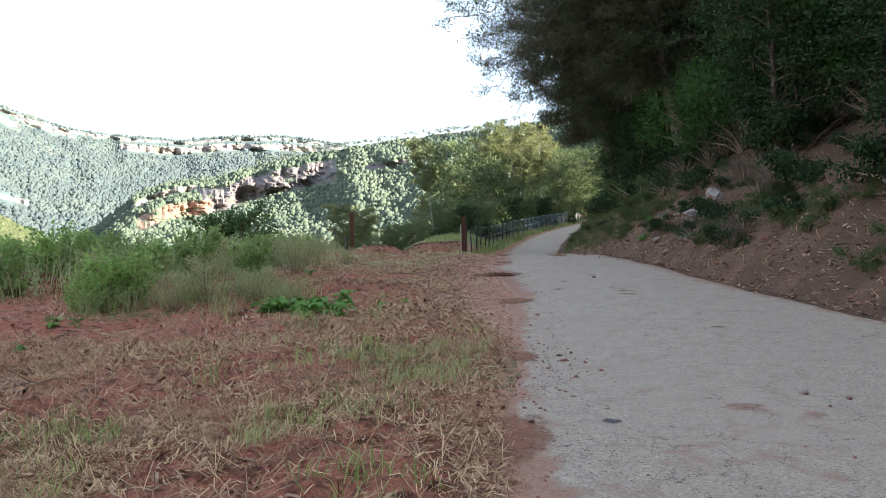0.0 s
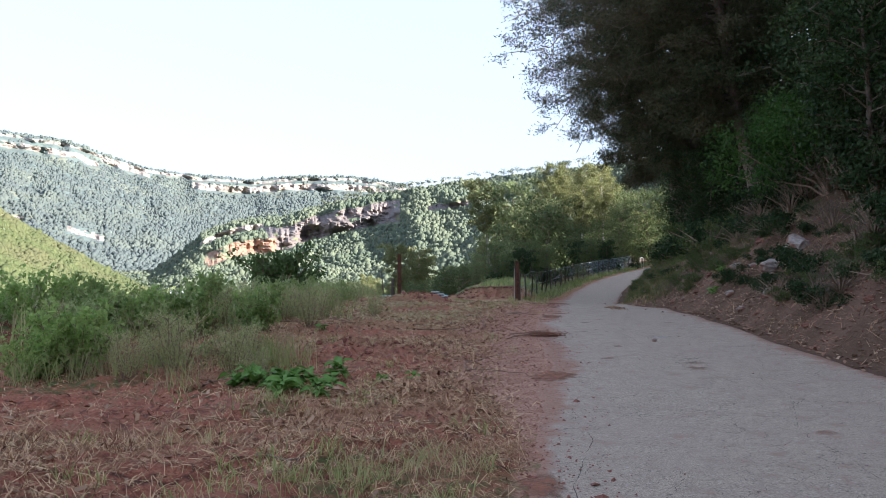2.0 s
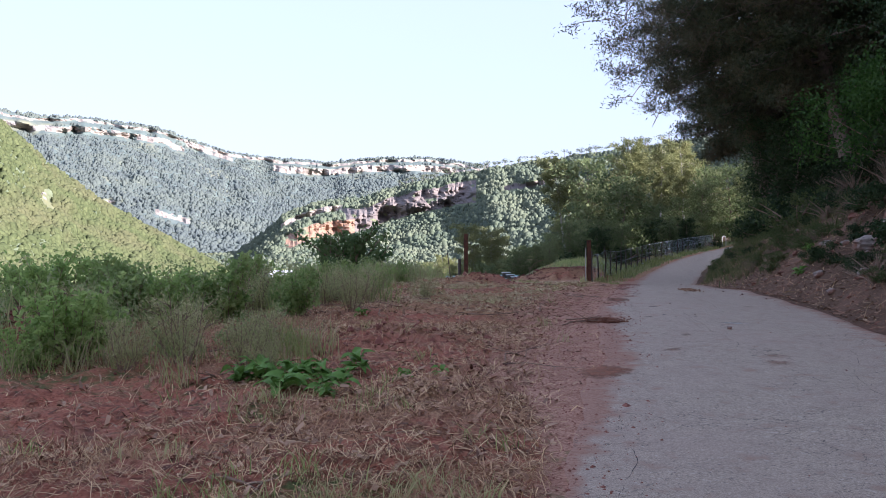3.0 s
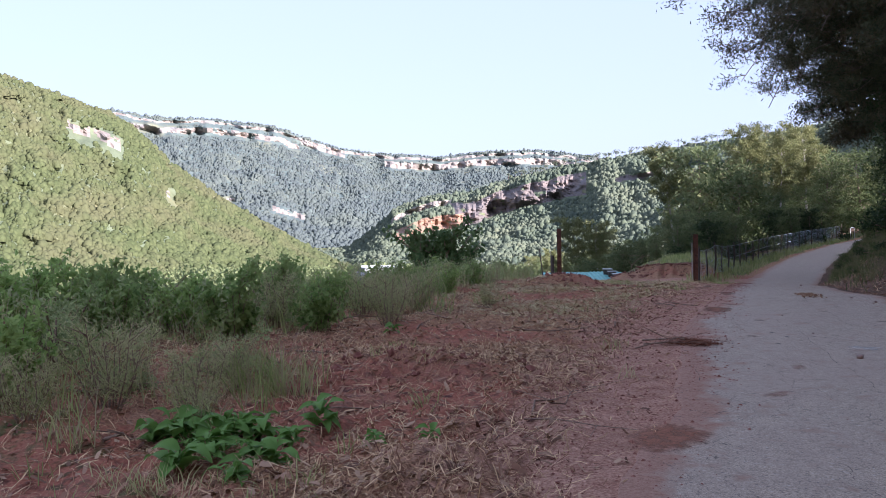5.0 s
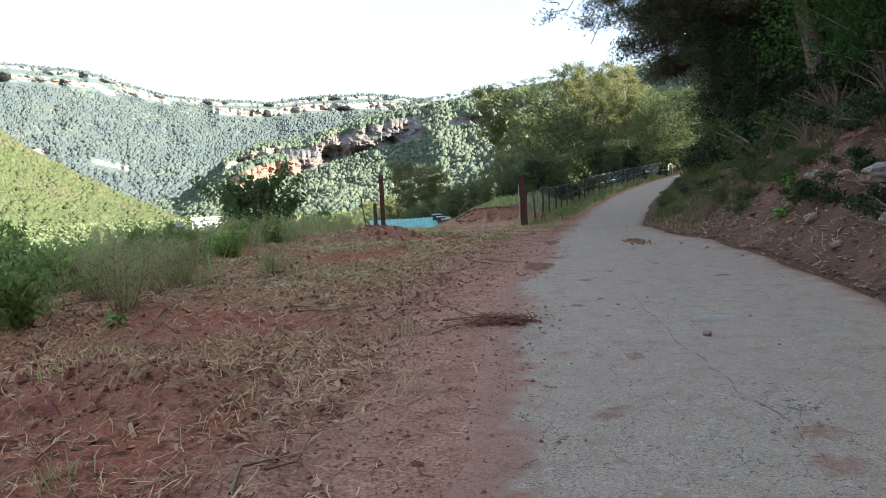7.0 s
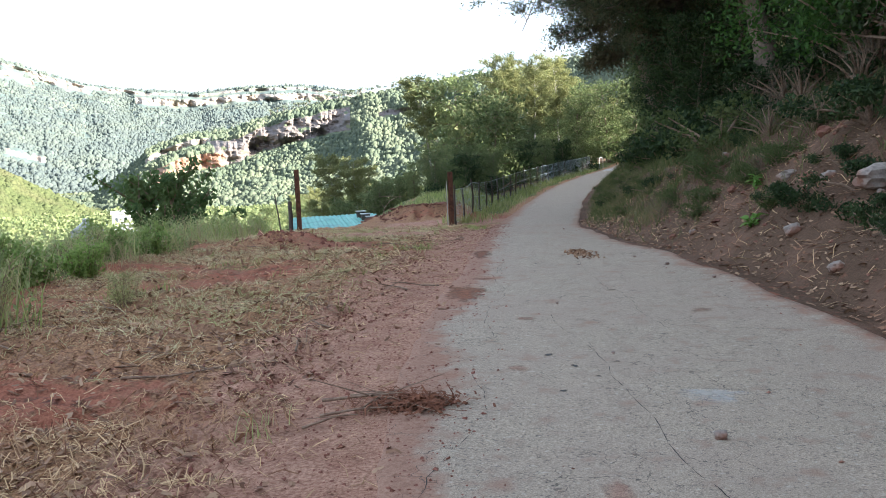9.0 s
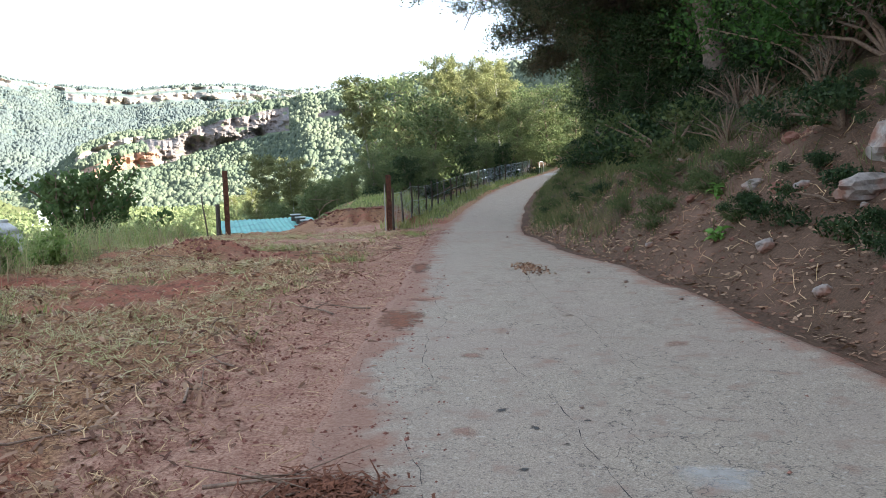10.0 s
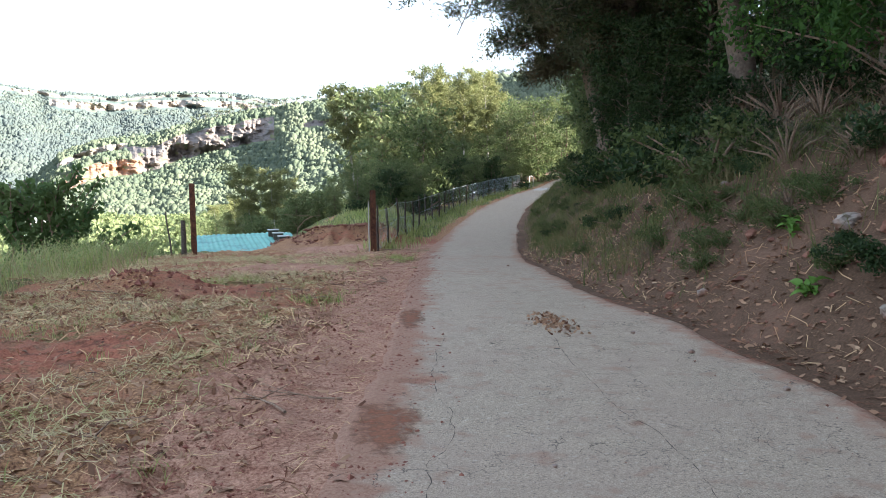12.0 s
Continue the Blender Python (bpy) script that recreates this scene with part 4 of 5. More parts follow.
grey = shrub("dry_shrub", "leafless greyish dry shrub on the bank", M_DRYTWIG, 305, 1.1, 0.9, 700, (0.09, 0.012), "bank shrubs", lumps=20)
settle(grey, 7.5, 29.5, 0)
for x, y, turn, size in ((10.2, 27.0, 50, 1.1), (9.9, 30.4, 160, 0.95), (11.4, 25.2, 220, 1.1)):
    place(bright, x, y, turn, size)
for x, y, turn, size in ((5.7, 18.0, 30, 0.8), (6.4, 16.8, 90, 0.9), (5.75, 21.9, 200, 0.7), (7.2, 31.5, 40, 1.2), (7.6, 34.5, 280, 1.3), (7.4, 38, 70, 1.6), (7.2, 42.5, 330, 1.7), (8.0, 46, 30, 1.8), (9.2, 36.8, 30, 1.8),
                         (7.3, 14.2, 60, 1.3), (7.6, 11.5, 10, 1.4), (8.9, 53, 80, 1.8), (10.4, 62, 200, 2.0), (12.4, 71, 100, 2.2), (7.4, 18.4, 0, 1.3), (8.1, 29.8, 20, 1.5), (6.9, 24.9, 300, 1.1)):
    place(darkshrub, x, y, turn, size)
for x, y, turn, size in ((8.3, 33, 70, 1.2), (7.9, 27.8, 150, 1.0), (7.1, 19.4, 10, 1.1), (8.6, 37, 220, 1.3), (6.6, 28.6, 300, 0.8)):
    place(grey, x, y, turn, size)
for x, y, turn, size in ((-6.2, 15.2, 40, 0.8), (-6.9, 17.6, 100, 1.0), (-5.2, 18.6, 200, 0.9), (-3.2, 14.2, 80, 0.6), (-3.8, 13.2, 300, 0.5), (-6.3, 20.6, 10, 0.9), (-5.6, 23.2, 60, 0.75), (-8.2, 14.4, 20, 0.8), (-7.8, 19.6, 140, 1.1), (-4.5, 20.4, 220, 0.55),
                         (-6.0, 26.4, 90, 0.7), (-8.9, 16.8, 30, 1.2), (-9.4, 18.5, 160, 1.3), (-8.8, 21.5, 260, 1.2), (-7.0, 24.0, 40, 1.0), (-6.2, 29.8, 10, 0.7), (-10.2, 15.0, 10, 1.2),
                         (-7.6, 43.0, 40, 1.0), (-8.4, 41.0, 100, 1.0)):
    place(herb, x, y, turn, size)

for x, y, turn, size in ((4.6, 33.4, 60, 0.5), (5.2, 35.6, 90, 0.6), (5.0, 38.6, 20, 0.7), (5.7, 41.0, 200, 0.8), (5.8, 30.2, 100, 0.6), (5.4, 44.5, 0, 0.8), (6.6, 48.5, 60, 1.0), (5.3, 27.4, 10, 0.5)):
    place(bankherb, x, y, turn, size)
r = np.random.default_rng(35)
for k in range(64):
    y = r.uniform(26, 75) if k % 3 else r.uniform(4, 26)
    x = float(road_right(y)) + (r.uniform(2.4, 6.5) if y > 30 else r.uniform(3.6, 7.5))
    place((darkshrub, bankherb, grey, bankherb)[k % 4], x, y, r.uniform(0, 360), r.uniform(1.2, 2.4), 0.1)

for k in range(56):
    y = r.uniform(12, 31)
    x = float(brink(y)) + r.uniform(-3.5, 1.3)
    place((herb, leafy_a, feathery, leafy_b)[k % 4], x, y, r.uniform(0, 360), r.uniform(0.45, 0.95), 0.05)
for k in range(64):
    y = r.uniform(10, 62) if k % 4 else r.uniform(6, 20)
    x = float(road_right(y)) + r.uniform(0.8, 4.0)
    place((bankherb, bankherb, darkshrub if y > 30 else bankherb, grey)[k % 4], x, y, r.uniform(0, 360), r.uniform(0.35, 0.8), 0.03)

r = np.random.default_rng(36)
for k in range(84):
    y = r.uniform(15, 36)
    x = float(road_right(y)) + 0.9 + 3.6 * r.uniform() ** 1.2
    place((bankherb, darkshrub, bankherb, grey)[k % 4], x, y, r.uniform(0, 360), r.uniform(0.3, 0.75), 0.03)
# dark undergrowth behind the fence, the mound and the shed
for k in range(40):
    y = 64 + 1.05 * k
    x = float(fence_x(y)) - r.uniform(1.4, 4.2)
    place((bankherb, bank_oak, darkshrub, shade_tree)[k % 4], x, y, r.uniform(0, 360), (r.uniform(2.0, 3.2), r.uniform(0.28, 0.42))[k % 2], 0.15)
for k in range(20):
    x, y = r.uniform(-11, 1), r.uniform(67, 80)
    place((mid_dark, mid_leaf, shade_tree)[k % 3], x, y, r.uniform(0, 360), r.uniform(0.22, 0.38), 0.2)


def blades(P, h, w, r, lean=0.35):
    """Grass blades: narrow, bent quads that stand at the points."""
    n = len(P)
    a = r.uniform(0, 2 * math.pi, n)
    side = np.stack([np.cos(a), np.sin(a), np.zeros(n)], 1)
    hh = h * r.uniform(0.45, 1.25, (n, 1))
    tilt = r.normal(scale=lean, size=(n, 2))
    tip = P + np.concatenate([tilt * hh, hh], 1)
    midp = P + np.concatenate([tilt * hh * 0.35, hh * 0.6], 1)
    ww = w * r.uniform(0.6, 1.3, (n, 1))
    v = np.stack([P - side * ww / 2, P + side * ww / 2, midp + side * ww * 0.4, midp - side * ww * 0.4, tip + side * ww * 0.06, tip - side * ww * 0.06], 1).reshape(-1, 3)
    i = np.arange(n)[:, None] * 6
    return v, np.concatenate([i + (0, 1, 2, 3), i + (3, 2, 4, 5)], 0)


def strands(P, length, width, r, lift=0.25):
    n = len(P)
    a = r.uniform(0, 2 * math.pi, n)
    d = np.stack([np.cos(a), np.sin(a), r.normal(scale=lift, size=n)], 1)
    s = np.stack([-np.sin(a), np.cos(a), r.normal(scale=0.3, size=n)], 1)
    L = length * r.uniform(0.35, 1.6, (n, 1))
    w = width * r.uniform(0.6, 1.4, (n, 1))
    c = P + np.array((0, 0, 0.012))
    bend = np.array((0, 0, 1.0)) * L * r.uniform(-0.02, 0.14, (n, 1)) + s * L * r.normal(scale=0.12, size=(n, 1))
    a0, a1, a2 = c - d * L / 2, c + bend, c + d * L / 2
    v = np.stack([a0 - s * w / 2, a0 + s * w / 2, a1 + s * w / 2, a1 - s * w / 2, a2 + s * w * 0.3, a2 - s * w * 0.3], 1).reshape(-1, 3)
    i = np.arange(n)[:, None] * 6
    return v, np.concatenate([i + (0, 1, 2, 3), i + (3, 2, 4, 5)], 0)


def on_ground(x, y, lift=0.0):
    return np.stack([x, y, height(x, y) + lift], 1)


def scatter(n, x0, x1, y0, y1, chance, r):
    x, y = r.uniform(x0, x1, n), r.uniform(y0, y1, n)
    ok = r.uniform(size=n) < chance(x, y)
    return x[ok], y[ok]


def tufts(x, y, per, spread, r):
    return np.repeat(x, per) + r.normal(scale=spread, size=len(x) * per), np.repeat(y, per) + r.normal(scale=spread, size=len(y) * per)


r = np.random.default_rng(41)
# tall weeds along the brink
def band(x, y):
    d = x - brink(y)
    front = np.where(y > 21, 1.2, 2.6)
    return np.where((d < front) & (d > -4.5), 1.0, 0.0) * step(y, 11, 15) * (1 - step(y, 36, 42)) * (0.45 + 0.55 * step(vnoise(x * 0.7, y * 0.7, 7), -0.5, 0.4))
x, y = scatter(1300, -14, -2, 9, 50, band, r)
x, y = tufts(x, y, 7, 0.16, r)
tagged(put("tall_grass", mesh_np("tall_grass", *blades(on_ground(x, y), 0.66, 0.015, r, 0.38)), M_GRASS), "tall green grass along the edge of the slope", "grass", kind="stuff")
x, y = scatter(3000, -14, -2, 9, 50, band, r)
x, y = tufts(x, y, 5, 0.1, r)
tagged(put("dry_grass", mesh_np("dry_grass", *blades(on_ground(x, y), 0.62, 0.012, r, 0.45)), M_DRYGRASS), "dry pale grass stalks among the weeds", "grass", kind="stuff")
x, y = scatter(2000, -13, -2.5, 10, 46, band, r)
P = on_ground(x, y)
hh = r.uniform(0.35, 0.95, len(P))
k = 26
c = np.repeat(P, k, 0)
s = np.tile(np.linspace(0.15, 1, k), len(P))
c[:, 2] += s * np.repeat(hh, k)
c[:, :2] += r.normal(scale=0.055, size=(len(c), 2)) + np.repeat(r.normal(scale=0.1, size=(len(P), 2)), k, 0) * s[:, None]
tagged(put("weeds", mesh_np("weeds", *leaves(c, 0.08, 0.034, r, up=0.6)), M_HERB), "leafy upright weeds along the edge of the slope", "weeds", kind="stuff")


# knee-high grass standing in front of the weeds
x, y = scatter(120, -5.2, -1.6, 11.5, 14.2, lambda x, y: step(vnoise(x * 0.8, y * 0.8, 17), -0.1, 0.5) * step(-x - 0.25 * (18 - y), 0.2, 1.2), r)
x, y = tufts(x, y, 14, 0.10, r)
for mat, name, label, part_of in ((M_GRASS, "tall_grass", "knee-high green grass in front of the weeds", x > -99), (M_DRYGRASS, "dry_grass", "knee-high dry grass in front of the weeds", r.uniform(size=len(x)) < 0.55)):
    tagged(put(name, mesh_np(name, *blades(on_ground(x[part_of], y[part_of]), 0.42, 0.009, r, 0.5)), mat), label, "grass", kind="stuff")


# green tufts and short dry stubble on the verge
def patches(x, y):
    n2 = fbm(x * 0.35, y * 0.35, 4, 61)
    near_road = np.exp(-((road_left(y) - x - 1.4) / 0.8) ** 2) * (1 - step(y, 10, 13))
    return np.clip(0.8 * step(n2, 0.5, 0.9) + 0.95 * near_road * step(vnoise(x * 1.3, y * 1.3, 8), 0.0, 0.6) + 0.012, 0, 1) * step(road_left(y) - x, 0.15, 0.45) * (1 - step(lowsoil(x, y), 0.3, 0.7))


def lowsoil(x, y):
    return step(-x - 2.2, 0, 1.2) * (1 - step(y, 12, 15))


x, y = scatter(9000, -7, 1, 3.5, 44, patches, r)
x, y = tufts(x, y, 13, 0.06, r)
tagged(put("grass_tufts", mesh_np("grass_tufts", *blades(on_ground(x, y), 0.14, 0.008, r, 0.6)), M_GRASS), "short green grass tufts among the straw", "grass", kind="stuff")
x, y = scatter(13000, -7.0, 0.4, 18, 44, lambda x, y: step(road_left(y) - x, 1.0, 1.9) * step(y, 18, 23) * step(fbm(x * 0.5, y * 0.5, 4, 51), -0.7, 0.3), r)
x, y = tufts(x, y, 7, 0.07, r)
tagged(put("dry_stubble", mesh_np("dry_stubble", *strands(on_ground(x, y), 0.13, 0.008, r, 0.45)), M_STUBBLE), "pale dry stubble on the verge", "grass", kind="stuff")
# grass past the gate beside the fence and on the mound, and along the foot of the bank
x, y = scatter(9000, -6, 13, 46, 100, lambda x, y: step(road_left(y) - x, 0.3, 0.6) * (1 - step(road_left(y) - x, 1.8 + 3 * (1 - step(y, 60, 66)), 2.6 + 4 * (1 - step(y, 60, 66)))) * np.where((y < 51.6) & (x < -0.9), 0.0, 1.0), r)
x, y = tufts(x, y, 4, 0.15, r)
tagged(put("roadside_grass", mesh_np("roadside_grass", *blades(on_ground(x, y), 0.28, 0.03, r, 0.4)), M_GRASS), "green grass beside the lane past the gate", "grass", kind="stuff")
x, y = scatter(11000, 3.6, 10, 22, 75, lambda x, y: step(x - road_right(y), 0.3, 0.9) * (1 - step(x - road_right(y), 3, 5)) * (0.05 + 0.95 * step(y, 25.5, 30)) * (0.35 + 0.65 * step(vnoise(x * 0.9, y * 0.9, 71), -0.4, 0.3)), r)
x, y = tufts(x, y, 8, 0.12, r)
tagged(put("shade_toned_bank_grass", mesh_np("shade_toned_bank_grass", *blades(on_ground(x, y), 0.30, 0.013, r, 0.55)), M_BANKGRASS), "green grass and weeds at the foot of the bank", "grass", kind="stuff")


# ---- litter ----
def strewn(x, y):
    n1 = fbm(x * 0.5, y * 0.5, 4, 51)
    g = step(y, 9, 14)
    return np.clip(0.56 + 0.6 * n1, 0.08, 1) * step(road_left(y) - x, -0.05 + 0.4 * g, 0.2 + 1.1 * g) * (1 - 0.85 * lowsoil(x, y) * step(y, 8, 10)) * (1 - step(brink(y) - x, 0, 1))


x, y = scatter(95000, -4.5, 1.1, 2.2, 9.5, strewn, r)
tagged(put("straw_litter", mesh_np("straw_litter", *strands(on_ground(x, y), 0.12, 0.0042, r, 0.6)), M_STRAW), "fine dry stalks matted on red soil", "straw", kind="stuff")
x, y = scatter(100000, -6, 1.1, 2.2, 18, strewn, r)
tagged(put("straw_litter", mesh_np("straw_litter", *strands(on_ground(x, y), 0.11, 0.0052, r, 0.55)), M_STRAW), "fine dry stalks matted on red soil", "straw", kind="stuff")
x, y = scatter(52000, -8, 1, 2.0, 28, strewn, r)
tagged(put("straw_litter", mesh_np("straw_litter", *strands(on_ground(x, y), 0.13, 0.007, r, 0.45)), M_STRAW), "dry straw and mown stalks strewn on red soil", "straw", kind="stuff")
x, y = scatter(26000, -8, 1, 24, 46, strewn, r)
tagged(put("straw_litter", mesh_np("straw_litter", *strands(on_ground(x, y), 0.22, 0.014, r, 0.3)), M_STRAW), "dry straw strewn on the far verge", "straw", kind="stuff")
x, y = scatter(42000, -7, 1.1, 2.0, 34, lambda x, y: 0.05 + 0.95 * strewn(x, y), r)
tagged(put("dead_leaves", mesh_np("dead_leaves", *strands(on_ground(x, y, 0.0), 0.075, 0.026, r, 0.4)), M_DEADLEAF), "curled dead leaves and bark chips on the soil", "leaves", kind="stuff")
x, y = scatter(16000, 4, 8, 4, 46, lambda x, y: step(x - road_right(y), -0.1, 0.3) * (1 - step(x - road_right(y), 1.5, 3)), r)
tagged(put("dead_leaves", mesh_np("dead_leaves", *strands(on_ground(x, y, 0.0), 0.07, 0.032, r, 0.25)), M_DEADLEAF), "brown dead leaves at the foot of the bank", "leaves", kind="stuff")

x, y = scatter(16000, 4, 11, 4, 50, lambda x, y: step(x - road_right(y), 0.1, 0.6) * (1 - 0.6 * step(x - road_right(y), 3, 6)), r)
tagged(put("twig_litter", mesh_np("twig_litter", *strands(on_ground(x, y), 0.26, 0.008, r, 0.4)), M_STRAW), "dry twigs and roots on the shaded bank", "twigs", kind="stuff")


def lumps(P, size, r, flat=0.65):
    """Small angular lumps: one jittered octahedron at each point."""
    n = len(P)
    base = np.array([(1, 0, 0), (0, 1, 0), (-1, 0, 0), (0, -1, 0), (0, 0, 1), (0, 0, -1)], float)
    v = base[None] * r.uniform(0.55, 1.2, (n, 6, 1)) + r.normal(scale=0.18, size=(n, 6, 3))
    k = size * r.lognormal(-0.3, 0.5, (n, 1, 1))
    a = r.uniform(0, 6.28, n)
    ca, sa = np.cos(a)[:, None], np.sin(a)[:, None]
    x, y = v[..., 0] * ca - v[..., 1] * sa, v[..., 0] * sa + v[..., 1] * ca
    v = np.stack([x, y, v[..., 2] * flat], -1) * k + P[:, None]
    f = np.array([(0, 1, 4), (1, 2, 4), (2, 3, 4), (3, 0, 4), (1, 0, 5), (2, 1, 5), (3, 2, 5), (0, 3, 5)])
    return v.reshape(-1, 3), (np.arange(n)[:, None, None] * 6 + f).reshape(-1, 3)


x, y = scatter(7000, -8, 1.0, 2, 32, lambda x, y: (0.25 + 0.7 * lowsoil(x, y)) * step(road_left(y) - x, 0.1, 0.5), r)
tagged(put("soil_clods", mesh_np("soil_clods", *lumps(on_ground(x, y), 0.017, r)), M_CLOD), "crumbled red soil clods", "soil", kind="stuff")
x, y = np.concatenate([r.normal(-7.4, 1.1, 260), r.normal(-3.1, 0.7, 200), r.normal(-1.8, 0.6, 120)]), np.concatenate([r.normal(15.2, 0.6, 260), r.normal(29.8, 0.45, 200), r.normal(15.4, 0.5, 120)])
tagged(put("soil_clods", mesh_np("soil_clods", *lumps(on_ground(x, y, 0.01), 0.045, r, 0.9)), M_CLOD), "large clods on heaps of turned red soil", "soil", kind="stuff")
x, y = scatter(2600, 4, 9, 4, 48, lambda x, y: step(x - road_right(y), 0.1, 0.4) * (1 - 0.8 * step(x - road_right(y), 2, 4)), r)
tagged(put("bank_stones", mesh_np("bank_stones", *lumps(on_ground(x, y), 0.035, r)), M_REDROCK), "small red stones and clods on the bank", "stones", kind="stuff")
x, y = scatter(900, 1.2, 5, 3, 40, lambda x, y: 0.2 + 0.8 * (1 - step(np.minimum(x - road_left(y), road_right(y) - x), 0.2, 0.9)), r)
gx, gy = scatter(900, -4.9, -0.4, 49.2, 51.8, lambda x, y: x * 0 + 1, r)
tagged(put("clods", mesh_np("clods", *lumps(on_ground(gx, gy, 0.01), 0.06, r)), M_REDROCK), "red clods and stones on the cut face of the mound", "clods", kind="stuff")
tagged(put("road_grit", mesh_np("road_grit", *lumps(np.stack([x, y, road_z(y) + 0.02], 1), 0.010, r)), M_REDROCK), "loose grit on the asphalt", "grit", kind="stuff")


# woods down in the valley
r = np.random.default_rng(43)
n = 7000
y = r.uniform(20, 430, n)
x = brink(np.minimum(y, 220)) - 13 - (y * 0.75 + 60) * r.uniform(0, 1, n)
far_off = np.hypot(x, y - 8) > 85
x, y = x[far_off], y[far_off]
n = len(x)
z = height(x, y)
far = step(np.hypot(x, y), 300, 900)
z = z * (1 - far) + far * np.minimum(z, -30)
s = r.uniform(3.5, 7.0, n)
k = 16
d = r.normal(size=(n, k, 3))
d /= np.linalg.norm(d, axis=2)[..., None]
d[..., 2] = np.abs(d[..., 2])
c = np.stack([x, y, z], 1)[:, None] + d * s[:, None, None] * np.array((0.42, 0.42, 0.75))
q = np.repeat(s, k)[:, None]
v, f = leaves(c.reshape(-1, 3), 1.0, 0.8, r)
v = (v.reshape(-1, 4, 3) - c.reshape(-1, 1, 3)) * (q * 0.30)[:, None] + c.reshape(-1, 1, 3)
tagged(put("valley_woods", mesh_np("valley_woods", v.reshape(-1, 3), f), M_MIDGREEN), "light green woods filling the valley below", "woods", kind="stuff")


# ---- gate, fence, shed ----
def gate_post(x, y, base, top, turn, label):
    ob = empty("gate_post", pose(x, y, base, 0, 0, turn), label, "post", "gate posts")
    h = top - base
    part("flange", box_bm(-0.075, 0.075, -0.075, -0.062, -0.2, h, 0.003), M_RUST, ob)
    part("flange", box_bm(-0.075, 0.075, 0.062, 0.075, -0.2, h, 0.003), M_RUST, ob)
    part("web", box_bm(-0.008, 0.008, -0.060, 0.060, -0.2, h - 0.004), M_RUST, ob)
    return ob


gate_post(-0.48, 45.05, float(height(-0.48, 45.05)), 0.90, 30, "rusty steel beam gate post beside the lane")
gate_post(-6.25, 44.0, float(height(-6.25, 44.0)), 1.24, 30, "rusty steel beam gate post at the slope's edge")


def stake(name, label, x, y, h, w, material, lean=0.0, category="post", group=""):
    r = np.random.default_rng(int(abs(x) * 100 + y))
    t = np.linspace(0, 1, 5)
    path = np.stack([lean * h * t, 0.02 * h * r.normal(size=5), h * t], 1)
    path[0] = (0, 0, -0.25)
    v, f = tube(path, w * (1 - 0.15 * t), 7)
    me = mesh_np(name, v, f, True)
    ob = put(name, me, material)
    ob.matrix_basis = pose(x, y, float(height(x, y)))
    return tagged(ob, label, category, group)


stake("stake", "pale thin pole beside the rusty gate post", -0.62, 44.9, 1.75, 0.022, M_PALE_BARK)
stake("stake", "dark wooden stake beside the gate post", -6.55, 43.9, 1.15, 0.09, M_DARKPOST)
stake("stake", "thin broken stake beside the gate post", -7.0, 44.1, 1.5, 0.03, M_DARKPOST, -0.12)


def fence():
    ob = empty("wire_fence", pose(0, 0, 0), "weathered grey-blue wire fence along the lane", "fence")
    ys = np.arange(45.6, 101, 2.4)
    r = np.random.default_rng(51)
    for y in ys:
        x = float(fence_x(y))
        g = float(height(x, y))
        h = 1.45 + r.uniform(-0.08, 0.12)
        v, f = tube([(x, y, g - 0.2), (x + r.normal(0, 0.03), y, g + h * 0.5), (x + r.normal(0, 0.05), y, g + h)], [0.045, 0.042, 0.038], 7)
        put("fence_post", mesh_np("fence_post", v, f, True), M_DARKPOST, ob)
    wires = []
    step_y = 0.075
    for direction in (-1, 1):
        yy = np.arange(45.6, 100, step_y)
        y2 = np.clip(yy + direction * 1.3, 45.6, 100)
        for a, b in zip(yy, y2):
            p = np.array((fence_x(a), a, float(height(fence_x(a), a)) + 0.06))
            q = np.array((fence_x(b), b, float(height(fence_x(b), b)) + 1.36))
            o = np.array((0.0, 0.014, 0.0))
            wires.append((np.array([p - o, p + o, q + o, q - o]), np.array([[0, 1, 2, 3]])))
    put("wire_mesh", mesh_np("wire_mesh", *joined(wires)), M_WIRE, ob)
    for lift in (0.06, 0.72, 1.36):
        yy = np.arange(45.6, 100.5, 1.2)
        xx = fence_x(yy)
        v, f = tube(np.stack([xx, yy, height(xx, yy) + lift], 1), np.full(len(yy), 0.008), 4)
        put("wire", mesh_np("wire", v, f), M_WIRE, ob)
    return ob


fence()


def hoop():
    a = np.linspace(0, math.pi, 14)
    w, h = 0.26, 1.15
    path = [(-w, 0, -0.2), (-w, 0, h - w)] + [(-w * math.cos(t), 0, h - w + w * math.sin(t)) for t in a[1:-1]] + [(w, 0, h - w), (w, 0, -0.2)]
    v, f = tube(np.array(path) + (0, 0.0001, 0), np.full(len(path), 0.035), 8)
    ob = put("pipe_hoop", mesh_np("pipe_hoop", v, f, True), M_GALV)
    x, y = 11.65, 102.6
    ob.matrix_basis = pose(x, y, float(height(x, y)), 0, 0, 35)
    tagged(ob, "pale galvanised pipe hoop beside the fence", "barrier")


hoop()


